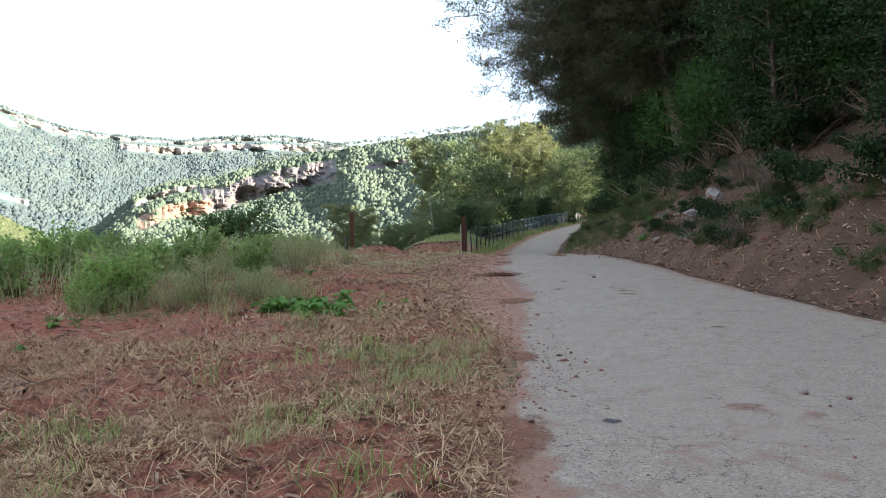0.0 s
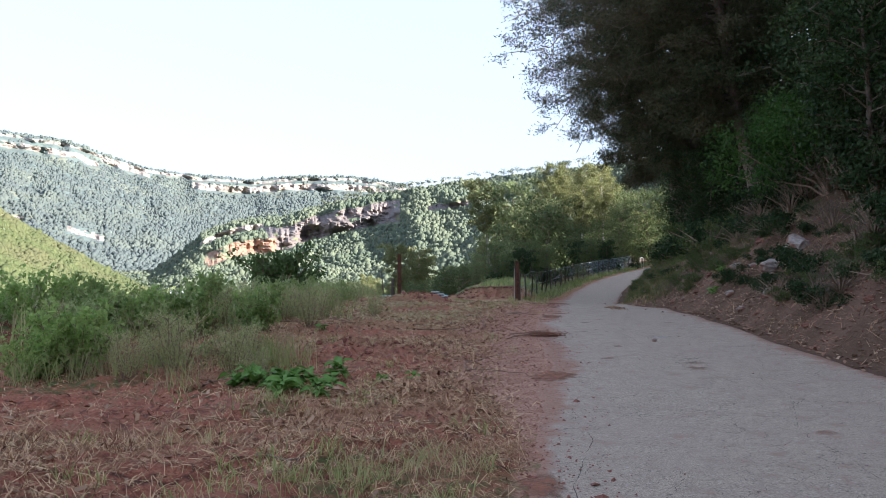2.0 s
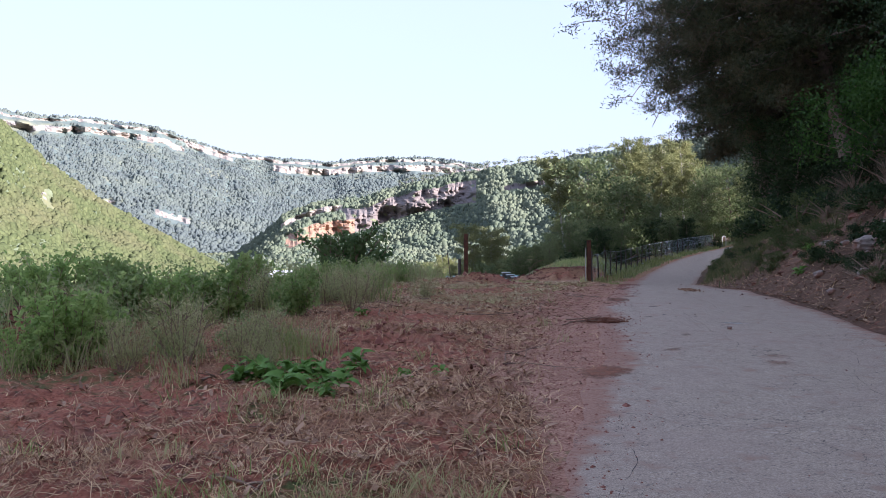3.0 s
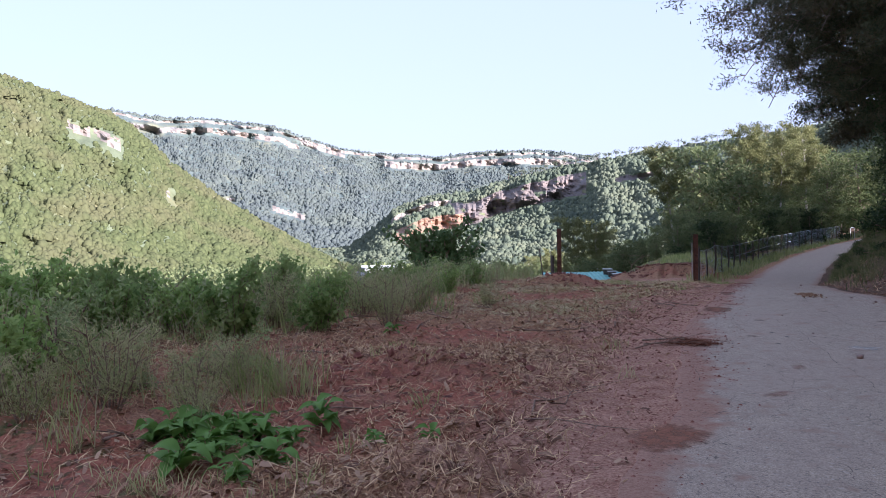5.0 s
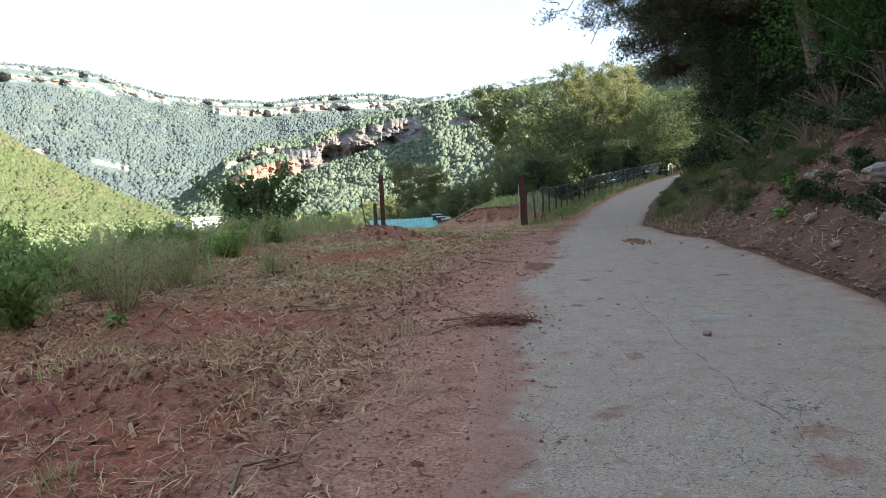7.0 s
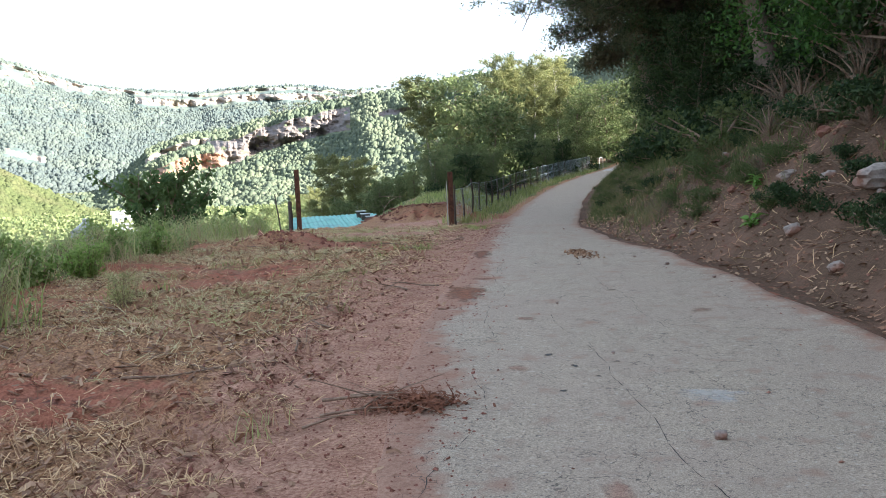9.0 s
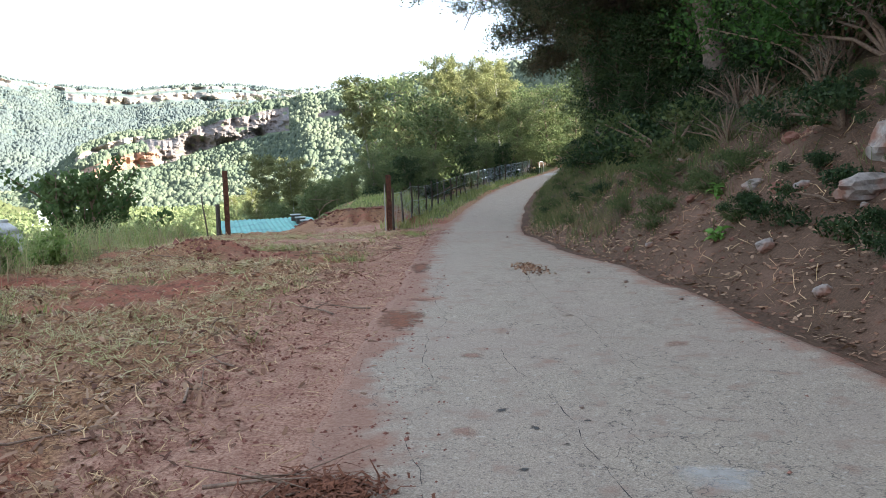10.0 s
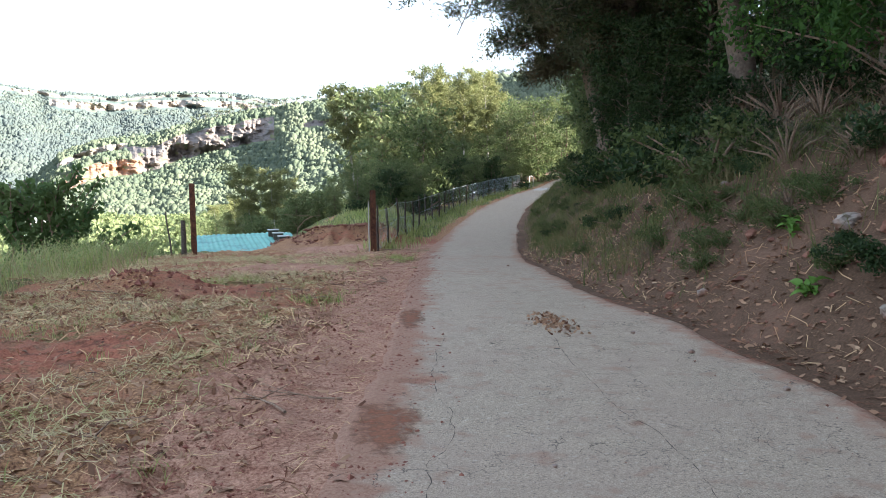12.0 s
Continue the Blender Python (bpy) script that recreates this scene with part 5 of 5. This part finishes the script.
def corrugated(name, x0, x1, y0, y1, z0, z1, parent):
    xs = np.arange(x0, x1 + 0.001, 0.03)
    ys = np.linspace(y0, y1, 9)
    X, Y = np.meshgrid(xs, ys)
    Z = z0 + (z1 - z0) * (Y - y0) / (y1 - y0) + 0.022 * np.sin(X * 2 * math.pi / 0.24) + 0.012 * fbm(X * 1.5, Y * 0.7, 2, 5)
    top = np.stack([X, Y, Z], -1).reshape(-1, 3)
    low = top - (0, 0, 0.006)
    f = grid_faces(len(ys), len(xs))
    return put(name, mesh_np(name, np.concatenate([top, low]), np.concatenate([f, f[:, ::-1] + len(top)]), True), M_TEAL, parent)


def shed():
    g = float(height(-7.4, 54.5))
    ob = empty("shed", pose(-8.3, 51.6, g, 0, 0, 17), "low shed with a turquoise corrugated roof below the gate", "shed")
    e, rz = -2.10 - g, -1.62 - g
    for k in range(5):
        corrugated("roof_sheet", -0.1 + 0.98 * k, 0.90 + 0.98 * k, -0.15, 7.4, e + 0.012 * (k % 2), rz + 0.012 * (k % 2), ob)
    part("front_wall", box_bm(0.05, 4.65, 0.0, 0.18, -0.4, e - 0.04), M_SHEDWALL, ob)
    part("back_wall", box_bm(0.05, 4.65, 7.05, 7.23, -0.4, rz - 0.08), M_SHEDWALL, ob)
    part("side_wall", box_bm(0.05, 0.23, 0.19, 7.04, -0.4, e - 0.05), M_SHEDWALL, ob)
    part("side_wall", box_bm(4.47, 4.65, 0.19, 7.04, -0.4, e - 0.05), M_SHEDWALL, ob)
    for k in range(3):
        box = part("roof_vent", box_bm(3.6 + 0.12 * k, 4.05 + 0.12 * k, 5.9 - 1.1 * k, 6.3 - 1.1 * k, rz - 0.12 * k - 0.1, rz - 0.08 * k + 0.22, 0.02), M_DARKPOST, ob, "dark roof vent")
        part("cap", box_bm(3.55 + 0.12 * k, 4.1 + 0.12 * k, 5.85 - 1.1 * k, 6.35 - 1.1 * k, rz - 0.08 * k + 0.225, rz - 0.08 * k + 0.27, 0.01), M_WHITE, box, "pale cap")


shed()


def dead_branch(name, label, pts, rad, material=M_PALE_BARK, twigs=3, seed=1):
    r = np.random.default_rng(seed)
    pts = np.asarray(pts, float)
    w = [tube(pts, np.linspace(rad, rad * 0.35, len(pts)), 6)]
    for k in range(twigs):
        i = r.integers(1, len(pts) - 1)
        d = r.normal(size=3) * 0.35 * np.linalg.norm(pts[-1] - pts[0])
        d[2] = abs(d[2]) * 0.3
        w.append(tube([pts[i], pts[i] + d * 0.5, pts[i] + d], [rad * 0.5, rad * 0.35, rad * 0.2], 5))
    return tagged(put(name, mesh_np(name, *joined(w), smooth=True), material), label, "branch")


g = float(height(-4.0, 51.2))
dead_branch("dead_branch", "bare curved dead branch standing on the mound", [(-4.1, 51.2, g - 0.1), (-4.0, 51.2, g + 0.35), (-3.75, 51.3, g + 0.65), (-3.4, 51.3, g + 0.82), (-3.1, 51.4, g + 0.85)], 0.025, M_STICK, 2, 3)


# ---- silo and buildings in the valley ----
def silo():
    x, y, top = -31.8, 77.0, -2.5
    g = float(height(x, y))
    ob = empty("silo", pose(x, y, g), "pale cylindrical silo with a conical top", "silo")
    h = top - g
    bm = bmesh.new()
    bmesh.ops.create_cone(bm, cap_ends=True, segments=40, radius1=1.22, radius2=1.22, depth=h - 0.85, matrix=Matrix.Translation((0, 0, (h - 0.85) / 2)))
    part("body", bm, M_WHITE, ob, smooth=True)
    bm = bmesh.new()
    bmesh.ops.create_cone(bm, cap_ends=True, segments=40, radius1=1.27, radius2=0.30, depth=0.75, matrix=Matrix.Translation((0, 0, h - 0.47)))
    part("roof", bm, M_GALV, ob, smooth=True)
    bm = bmesh.new()
    bmesh.ops.create_cone(bm, cap_ends=True, segments=20, radius1=0.30, radius2=0.30, depth=0.25, matrix=Matrix.Translation((0, 0, h + 0.03)))
    part("hatch", bm, M_GALV, ob)
    for k in range(5):
        a = radians(-72 + 12 * k)
        bm = bmesh.new()
        bmesh.ops.create_cube(bm, size=1, matrix=Matrix.Translation((1.235 * math.cos(a), 1.235 * math.sin(a), h - 2.35)) @ Matrix.Rotation(a, 4, "Z") @ Matrix.Diagonal((0.02, 0.14, 0.24, 1)))
        part("lettering_bar", bm, M_DARKGLASS, ob, "dark faded lettering")


silo()


def warehouse(x, y, turn, w, d, h, base, label):
    ob = empty("warehouse", pose(x, y, base, 0, 0, turn), label, "building", "valley buildings")
    part("wall", box_bm(-w / 2, w / 2, -d / 2, d / 2, 0, h), M_WHITE, ob)
    bm = bmesh.new()
    vs = [bm.verts.new(p) for p in ((-w / 2 - 0.6, -d / 2 - 0.6, h + 0.02), (w / 2 + 0.6, -d / 2 - 0.6, h + 0.02), (w / 2 + 0.6, 0, h + d * 0.09), (-w / 2 - 0.6, 0, h + d * 0.09), (w / 2 + 0.6, d / 2 + 0.6, h + 0.02), (-w / 2 - 0.6, d / 2 + 0.6, h + 0.02))]
    bm.faces.new((vs[0], vs[1], vs[2], vs[3]))
    bm.faces.new((vs[3], vs[2], vs[4], vs[5]))
    bm.faces.new((vs[0], vs[3], vs[5]))
    bm.faces.new((vs[1], vs[4], vs[2]))
    part("roof", bm, M_WHITEROOF, ob)
    n = max(2, int(w // 3))
    for k in range(n):
        cx = -w / 2 + (k + 0.5) * w / n
        part("window", box_bm(cx - 0.5, cx + 0.5, -d / 2 - 0.12, -d / 2 - 0.02, h * 0.55, h * 0.8), M_DARKGLASS, ob)


warehouse(-150, 345, 22, 17, 12, 7.0, -24, "long white warehouse with a pale roof in the valley")
warehouse(-131, 318, 30, 8, 7, 5.0, -25, "white building with a pale roof in the valley")
warehouse(-128, 290, 25, 7, 7, 5.0, -24.5, "low white building among valley trees")
warehouse(-141, 312, 15, 8, 6, 5.0, -24.5, "white building with a pale roof in the valley")
warehouse(-118, 285, 18, 9, 6, 4.6, -24.5, "low white building among valley trees")


# ---- rocks on the bank ----
def rock(name, label, x, y, size, seed, material=M_ROCK, sink=0.3, turn=0.0):
    r = np.random.default_rng(seed)
    bm = bmesh.new()
    bmesh.ops.create_icosphere(bm, subdivisions=3, radius=1.0)
    off = r.uniform(0, 50)
    for v in bm.verts:
        p = v.co * 1.3 + Vector((off, off, off))
        k = 1 + 0.38 * noise.noise(p) + 0.16 * noise.noise(p * 2.7) + 0.06 * noise.noise(p * 7)
        q = v.co * k
        v.co = Vector((round(q.x * 3.2) / 3.2 * 0.35 + q.x * 0.65, round(q.y * 3.2) / 3.2 * 0.35 + q.y * 0.65, round(q.z * 3.2) / 3.2 * 0.35 + q.z * 0.65)) * 1.0
        v.co = Vector((v.co.x * size[0] / 2, v.co.y * size[1] / 2, v.co.z * size[2] / 2))
    me = bpy.data.meshes.new(name)
    bm.to_mesh(me)
    bm.free()
    ob = put(name, me, material)
    ob.matrix_basis = pose(x, y, float(height(x, y)) + size[2] * (0.5 - sink), 0, 0, turn)
    return tagged(ob, label, "rock", "bank rocks")


rock("rock", "low pale limestone boulder half sunk in the bank", 6.3, 22.9, (0.9, 0.5, 0.30), 1, sink=0.5, turn=30)
rock("rock", "grey limestone boulder above another rock", 6.9, 23.6, (0.7, 0.55, 0.5), 2, sink=0.5, turn=80)
rock("rock", "small pale rock on the red bank", 6.0, 24.0, (0.22, 0.18, 0.2), 4, sink=0.45)
rock("rock", "pale rock lying on the red bank", 5.95, 25.4, (0.5, 0.3, 0.22), 5, sink=0.45, turn=40)
rock("rock", "small pale rock at the foot of the bank", 5.35, 23.4, (0.22, 0.18, 0.18), 6)
rock("rock", "pale rock clump under a shrub", 5.6, 20.8, (0.3, 0.24, 0.22), 7)
rock("rock", "small pale rock at the foot of the bank", 5.2, 21.6, (0.18, 0.16, 0.14), 8)
rock("rock", "small reddish rock on the bank", 5.9, 24.5, (0.2, 0.18, 0.16), 9, M_REDROCK)
rock("rock", "reddish rock on the bank", 6.6, 25.8, (0.28, 0.24, 0.2), 10, M_REDROCK)
rr = np.random.default_rng(5)
for k in range(16):
    y = rr.uniform(11, 34)
    x = float(road_right(y)) + rr.uniform(0.5, 2.6)
    w = rr.uniform(0.08, 0.2)
    rock("rock", "small stone on the red bank", x, y, (w, w * 0.8, w * 0.7), 20 + k, M_ROCK if k % 3 == 0 else M_REDROCK)


# ---- marks on the road ----
def patch(name, label, x, y, w, d, material, seed, lift=0.006, turn=0.0, category="stain"):
    r = np.random.default_rng(seed)
    a = np.linspace(0, 2 * math.pi, 36, endpoint=False)
    edge = 1 + 0.30 * vnoise(np.cos(a) * 1.6 + seed, np.sin(a) * 1.6, seed) + 0.14 * vnoise(np.cos(a) * 5, np.sin(a) * 5 + seed, seed)
    rings = [0.0, 0.4, 0.75, 1.0]
    v, ca, sa = [], math.cos(radians(turn)), math.sin(radians(turn))
    for k in rings[1:]:
        px, py = np.cos(a) * w / 2 * edge * k, np.sin(a) * d / 2 * edge * k
        X, Y = x + px * ca - py * sa, y + px * sa + py * ca
        Z = road_z(Y) + 0.012 + 0.006 * fbm(X * 0.5, Y * 0.5, 3, 88) + lift * (1 - k ** 2) + (0.003 if k < 1 else -0.002)
        v.append(np.stack([X, Y, Z], 1))
    v = np.concatenate(v)
    c = np.array([[x, y, float(road_z(y)) + 0.018 + lift]])
    v = np.concatenate([v, c])
    n = 36
    f = []
    for k in range(2):
        i = np.arange(n) + k * n
        j = np.roll(np.arange(n), -1) + k * n
        f.append(np.stack([i, j, j + n, i + n], 1))
    i, j = np.arange(n), np.roll(np.arange(n), -1)
    tri = np.stack([i, j, np.full(n, len(v) - 1), np.full(n, len(v) - 1)], 1)
    me = bpy.data.meshes.new(name)
    me.from_pydata([tuple(p) for p in v], [], [tuple(int(q) for q in t[::-1]) for t in np.concatenate(f)] + [tuple(int(q) for q in t[:3]) for t in tri])
    me.polygons.foreach_set("use_smooth", np.full(len(me.polygons), True))
    fade = np.concatenate([np.full(n, 0.85), np.full(n, 0.5), np.zeros(n), [1.0]]).astype(np.float32)
    me.attributes.new("fade", "FLOAT", "POINT").data.foreach_set("value", fade)
    return tagged(put(name, me, material), label, category)


for k, (x, y, w, d) in enumerate(((2.55, 6.35, 0.34, 0.30), (2.95, 6.15, 0.22, 0.18), (3.0, 13.9, 0.4, 0.35), (3.05, 14.4, 0.3, 0.35), (1.95, 14.7, 0.22, 0.45), (1.86, 20.35, 0.25, 0.22), (3.55, 20.6, 0.35, 0.22), (2.85, 22.0, 0.2, 0.15), (1.75, 18.5, 0.25, 0.2), (1.35, 23.3, 0.4, 0.25), (2.2, 16.2, 0.18, 0.3), (3.4, 10.2, 0.3, 0.2))):
    patch("soil_stain", "smear of red soil on the asphalt", x, y, w, d, M_REDDUST, 60 + k, 0.002, k * 37)
for k, (x, y, w, d) in enumerate(((1.57, 5.96, 0.22, 0.2), (2.0, 18.9, 0.18, 0.1), (2.17, 18.55, 0.14, 0.08), (2.5, 18.65, 0.08, 0.06), (2.05, 17.9, 0.12, 0.07), (2.32, 18.25, 0.08, 0.08), (2.1, 24.8, 0.16, 0.07), (2.7, 24.5, 0.1, 0.06))):
    patch("oil_spot", "dark oil spot on the asphalt", x, y, w * 0.75, d * 0.75, M_OIL, 80 + k, 0.001, k * 50)
patch("damp_patch", "damp brown soil patch at the asphalt's edge", 1.2, 22.0, 0.55, 1.4, M_DAMP, 91, 0.004, 4)
patch("damp_patch", "brown soil spilled over the asphalt's edge", 0.95, 5.6, 0.5, 1.3, M_DAMP, 92, 0.008, 0)
patch("damp_patch", "brown soil spilled over the asphalt's edge", 1.2, 13.0, 0.6, 1.0, M_DAMP, 93, 0.008, 0)
patch("damp_patch", "brown soil spilled over the asphalt's edge", 1.1, 8.3, 0.35, 0.7, M_DAMP, 94, 0.006, 0)
patch("damp_patch", "brown soil strip at the asphalt's edge", 1.25, 26.5, 0.35, 2.2, M_DAMP, 95, 0.005, 0)
patch("pale_scuff", "pale scuffed patch on the asphalt", 3.0, 17.75, 0.5, 0.4, M_SCUFF, 96, 0.001, 10)


def crack(points, width, seed):
    r = np.random.default_rng(seed)
    p = np.asarray(points, float)
    t = np.linspace(0, len(p) - 1, 18 * (len(p) - 1))
    X = np.interp(t, np.arange(len(p)), p[:, 0]) + 0.05 * fbm(t * 2.2, t * 0 + seed, 4, seed)
    Y = np.interp(t, np.arange(len(p)), p[:, 1]) + 0.05 * fbm(t * 2.2, t * 0 + seed + 5, 4, seed + 1)
    w = 0.55 * width * np.clip(r.uniform(-0.3, 1.1, len(t)), 0.0, 1)
    Z = road_z(Y) + 0.0155 + 0.006 * fbm(X * 0.5, Y * 0.5, 3, 88)
    dx, dy = np.gradient(X), np.gradient(Y)
    n = np.hypot(dx, dy) + 1e-9
    a, b = np.stack([X - dy / n * w, Y + dx / n * w, Z], 1), np.stack([X + dy / n * w, Y - dx / n * w, Z], 1)
    i = np.arange(len(t) - 1)
    me = mesh_np("road_crack", np.concatenate([a, b]), np.stack([i, i + len(t), i + 1 + len(t), i + 1], 1))
    tagged(put("road_crack", me, M_CRACK), "long thin crack in the asphalt", "crack", kind="structure")


crack([(2.05, 20.6), (2.27, 19.3), (2.45, 18.0), (2.62, 16.4), (2.78, 15.3), (2.98, 14.1), (3.2, 12.6)], 0.007, 1)
crack([(1.28, 6.6), (1.38, 7.4), (1.28, 8.4), (1.45, 9.6), (1.4, 11.0)], 0.006, 2)
crack([(3.3, 19.0), (3.0, 20.2), (2.95, 21.4), (2.8, 23.0), (2.75, 25.0)], 0.006, 3)
crack([(1.5, 19.6), (1.45, 20.8), (1.62, 22.0), (1.5, 23.6), (1.7, 25.2)], 0.006, 4)
crack([(2.2, 21.3), (2.6, 21.6), (3.1, 21.4), (3.6, 21.7)], 0.005, 5)
crack([(3.3, 8.5), (3.2, 10.0), (3.5, 11.5), (3.6, 13.2), (4.0, 15.0)], 0.005, 6)
crack([(1.3, 15.2), (1.25, 16.4), (1.5, 17.4), (1.45, 18.6)], 0.005, 7)
r = np.random.default_rng(95)
for k in range(16):
    y0 = r.uniform(5, 30)
    x0 = r.uniform(float(road_left(y0)) + 0.4, float(road_right(y0)) - 0.5)
    a, L = r.uniform(0, math.pi), r.uniform(0.3, 0.9)
    crack([(x0 + L * q * math.cos(a) + r.normal(0, 0.06), y0 + L * q * math.sin(a) + r.normal(0, 0.06)) for q in (0, 0.5, 1)], 0.005, 20 + k)
patch("concrete_slab", "pale concrete patch on the lane uphill", 12.2, 98.0, 1.7, 5.5, M_CONCRETE, 97, 0.01, -18, "road patch")

# ---- branch pile, leaves, stones on the road ----
r = np.random.default_rng(71)
n = 900
x, y = r.normal(1.08, 0.12, n), r.normal(17.65, 0.09, n)
P = np.stack([x, y, road_z(y) + 0.02 + 0.05 * np.exp(-((x - 1.08) / 0.15) ** 2 - ((y - 17.65) / 0.12) ** 2) * r.uniform(0, 1, n)], 1)
tagged(put("wood_chips", mesh_np("wood_chips", *lumps(P, 0.014, r)), M_SAWDUST), "heap of reddish bark chips on the asphalt's edge", "chips", kind="stuff")
n = 260
x, y = r.normal(1.05, 0.16, n), r.normal(17.65, 0.12, n)
tagged(put("bark_strips", mesh_np("bark_strips", *strands(np.stack([x, y, road_z(y) + 0.035], 1), 0.10, 0.012, r)), M_SAWDUST), "reddish bark strips on the chip heap", "chips", kind="stuff")
for k, (x0, y0, x1, y1, rad) in enumerate(((0.45, 17.75, 1.15, 17.6, 0.012), (0.5, 17.45, 1.05, 17.55, 0.010), (0.62, 17.85, 1.2, 17.75, 0.008), (0.42, 17.3, 0.75, 17.4, 0.009), (0.7, 17.5, 1.3, 17.72, 0.007))):
    mx, my = (x0 + x1) / 2 + r.normal(0, 0.03), (y0 + y1) / 2 + r.normal(0, 0.05)
    z = float(height(x0, y0))
    dead_branch("fallen_branch", "thin dry branch lying across the asphalt's edge", [(x0, y0, z + 0.03), (mx, my, 0.05), (x1, y1, 0.035)], rad, M_STICK, 2, 80 + k)
n = 170
x, y = r.normal(2.88, 0.12, n), r.normal(25.9, 0.35, n)
tagged(put("leaf_litter", mesh_np("leaf_litter", *leaves(np.stack([x, y, road_z(y) + 0.025], 1), 0.07, 0.04, r, up=-0.3)), M_DEADLEAF), "small drift of dry yellow leaves on the asphalt", "leaves", kind="stuff")
for k, (x, y, w) in enumerate(((2.83, 16.92, 0.075), (3.35, 6.6, 0.05), (3.1, 6.75, 0.05), (2.2, 21.2, 0.03), (3.6, 25.2, 0.05), (4.2, 22.8, 0.05), (3.9, 24.2, 0.06), (2.5, 18.9, 0.03))):
    ob = rock("stone", "small loose stone lying on the asphalt", x, y, (w, w * 0.85, w * 0.75), 100 + k)
    ob.location.z = float(road_z(y)) + 0.012 + w * 0.30
    tagged(ob, category="stone", group="stones on the lane")
for k in range(46):
    y0 = r.uniform(3.5, 33)
    x0 = float(road_left(y0)) - r.uniform(0.4, 5)
    a, L = r.uniform(0, math.pi), r.uniform(0.3, 1.1)
    pts = [(x0 + L * (t - 0.5) * math.cos(a) + r.normal(0, 0.03), y0 + L * (t - 0.5) * math.sin(a) + r.normal(0, 0.03)) for t in (0, 0.33, 0.66, 1)]
    dead_branch("fallen_branch", "dry broken branch lying on the strewn soil", [(px, py, float(height(px, py)) + 0.02 + 0.02 * r.uniform()) for px, py in pts], r.uniform(0.006, 0.014), M_STICK, 2, 120 + k)


# ---- broad-leaved weeds ----
def leaf_mesh(seed):
    r = np.random.default_rng(seed)
    u, v = np.linspace(0, 1, 8), np.linspace(-1, 1, 5)
    U, W = np.meshgrid(u, v, indexing="ij")
    w = 0.055 * np.sin(np.pi * U ** 0.75) * (1 + 0.12 * np.sin(U * 26 + r.uniform(0, 6))) + 0.004
    X, Y = W * w, 0.26 * U
    Z = 0.16 * U - 0.20 * U ** 2.2 + 0.10 * np.abs(W) * w * 4 + 0.006 * np.sin(U * 22 + W * 3)
    return mesh_np("leaf", np.stack([X, Y, Z], -1).reshape(-1, 3), grid_faces(8, 5), True)


LEAVES = [leaf_mesh(k) for k in range(3)]
for me in LEAVES:
    me.materials.append(M_DOCK)


def broad_weed(x, y, size, n, seed, label):
    r = np.random.default_rng(seed)
    ob = empty("broadleaf_weed", pose(x, y, float(height(x, y)), 0, 0, r.uniform(0, 360)) @ Matrix.Diagonal((size, size, size, 1)), label, "weed", "broad-leaved weeds")
    for k in range(n):
        leaf = new("leaf", LEAVES[k % 3])
        leaf.parent = ob
        q = r.uniform(0.45, 0.95)
        leaf.matrix_basis = pose(r.normal(0, 0.03), r.normal(0, 0.03), 0.04 * k / n * 4, r.uniform(-12, 38), r.uniform(-25, 25), k * 137.5 + r.uniform(-20, 20)) @ Matrix.Diagonal((q * 1.15, q, q, 1))
    return ob


r = np.random.default_rng(93)
spots = [(-1.75 + r.normal(0, 0.42), 11.9 + r.normal(0, 0.40), r.uniform(0.55, 1.05), 16) for k in range(19)]
spots += [(-4.5, 10.4, 0.6, 14), (-4.3, 10.6, 0.5, 10), (-0.7, 12.2, 0.6, 10), (-0.4, 12.5, 0.5, 9), (-2.9, 17.6, 0.7, 12), (-3.9, 8.6, 0.5, 9), (5.7, 26.3, 1.0, 16), (5.2, 24.7, 0.9, 14)]
for k, (x, y, size, n) in enumerate(spots):
    broad_weed(x, y, size, n, 300 + k, "fresh green broad-leaved weed on the soil" if x < 3 else "green broad-leaved weed at the foot of the bank")

r = np.random.default_rng(91)
x, y = scatter(22000, -0.8, 2.0, 4, 45, lambda x, y: step(road_left(y) - x, -0.9, -0.1) * (1 - step(road_left(y) - x, 1.0, 1.8)), r)
tagged(put("track_grit", mesh_np("track_grit", *lumps(np.stack([x, y, np.maximum(height(x, y), road_z(y) + 0.012 * (x > road_left(y)))], 1), 0.011, r)), M_CLOD), "reddish grit and crumbs along the dirt track", "grit", kind="stuff")
x, y = scatter(5000, -0.8, 1.3, 4, 45, lambda x, y: step(road_left(y) - x, -0.1, 0.1) * (1 - step(road_left(y) - x, 1.0, 1.8)), r)
tagged(put("straw_litter", mesh_np("straw_litter", *strands(on_ground(x, y), 0.12, 0.007, r, 0.2)), M_STRAW), "scattered dry stalks on the dirt track", "straw", kind="stuff")
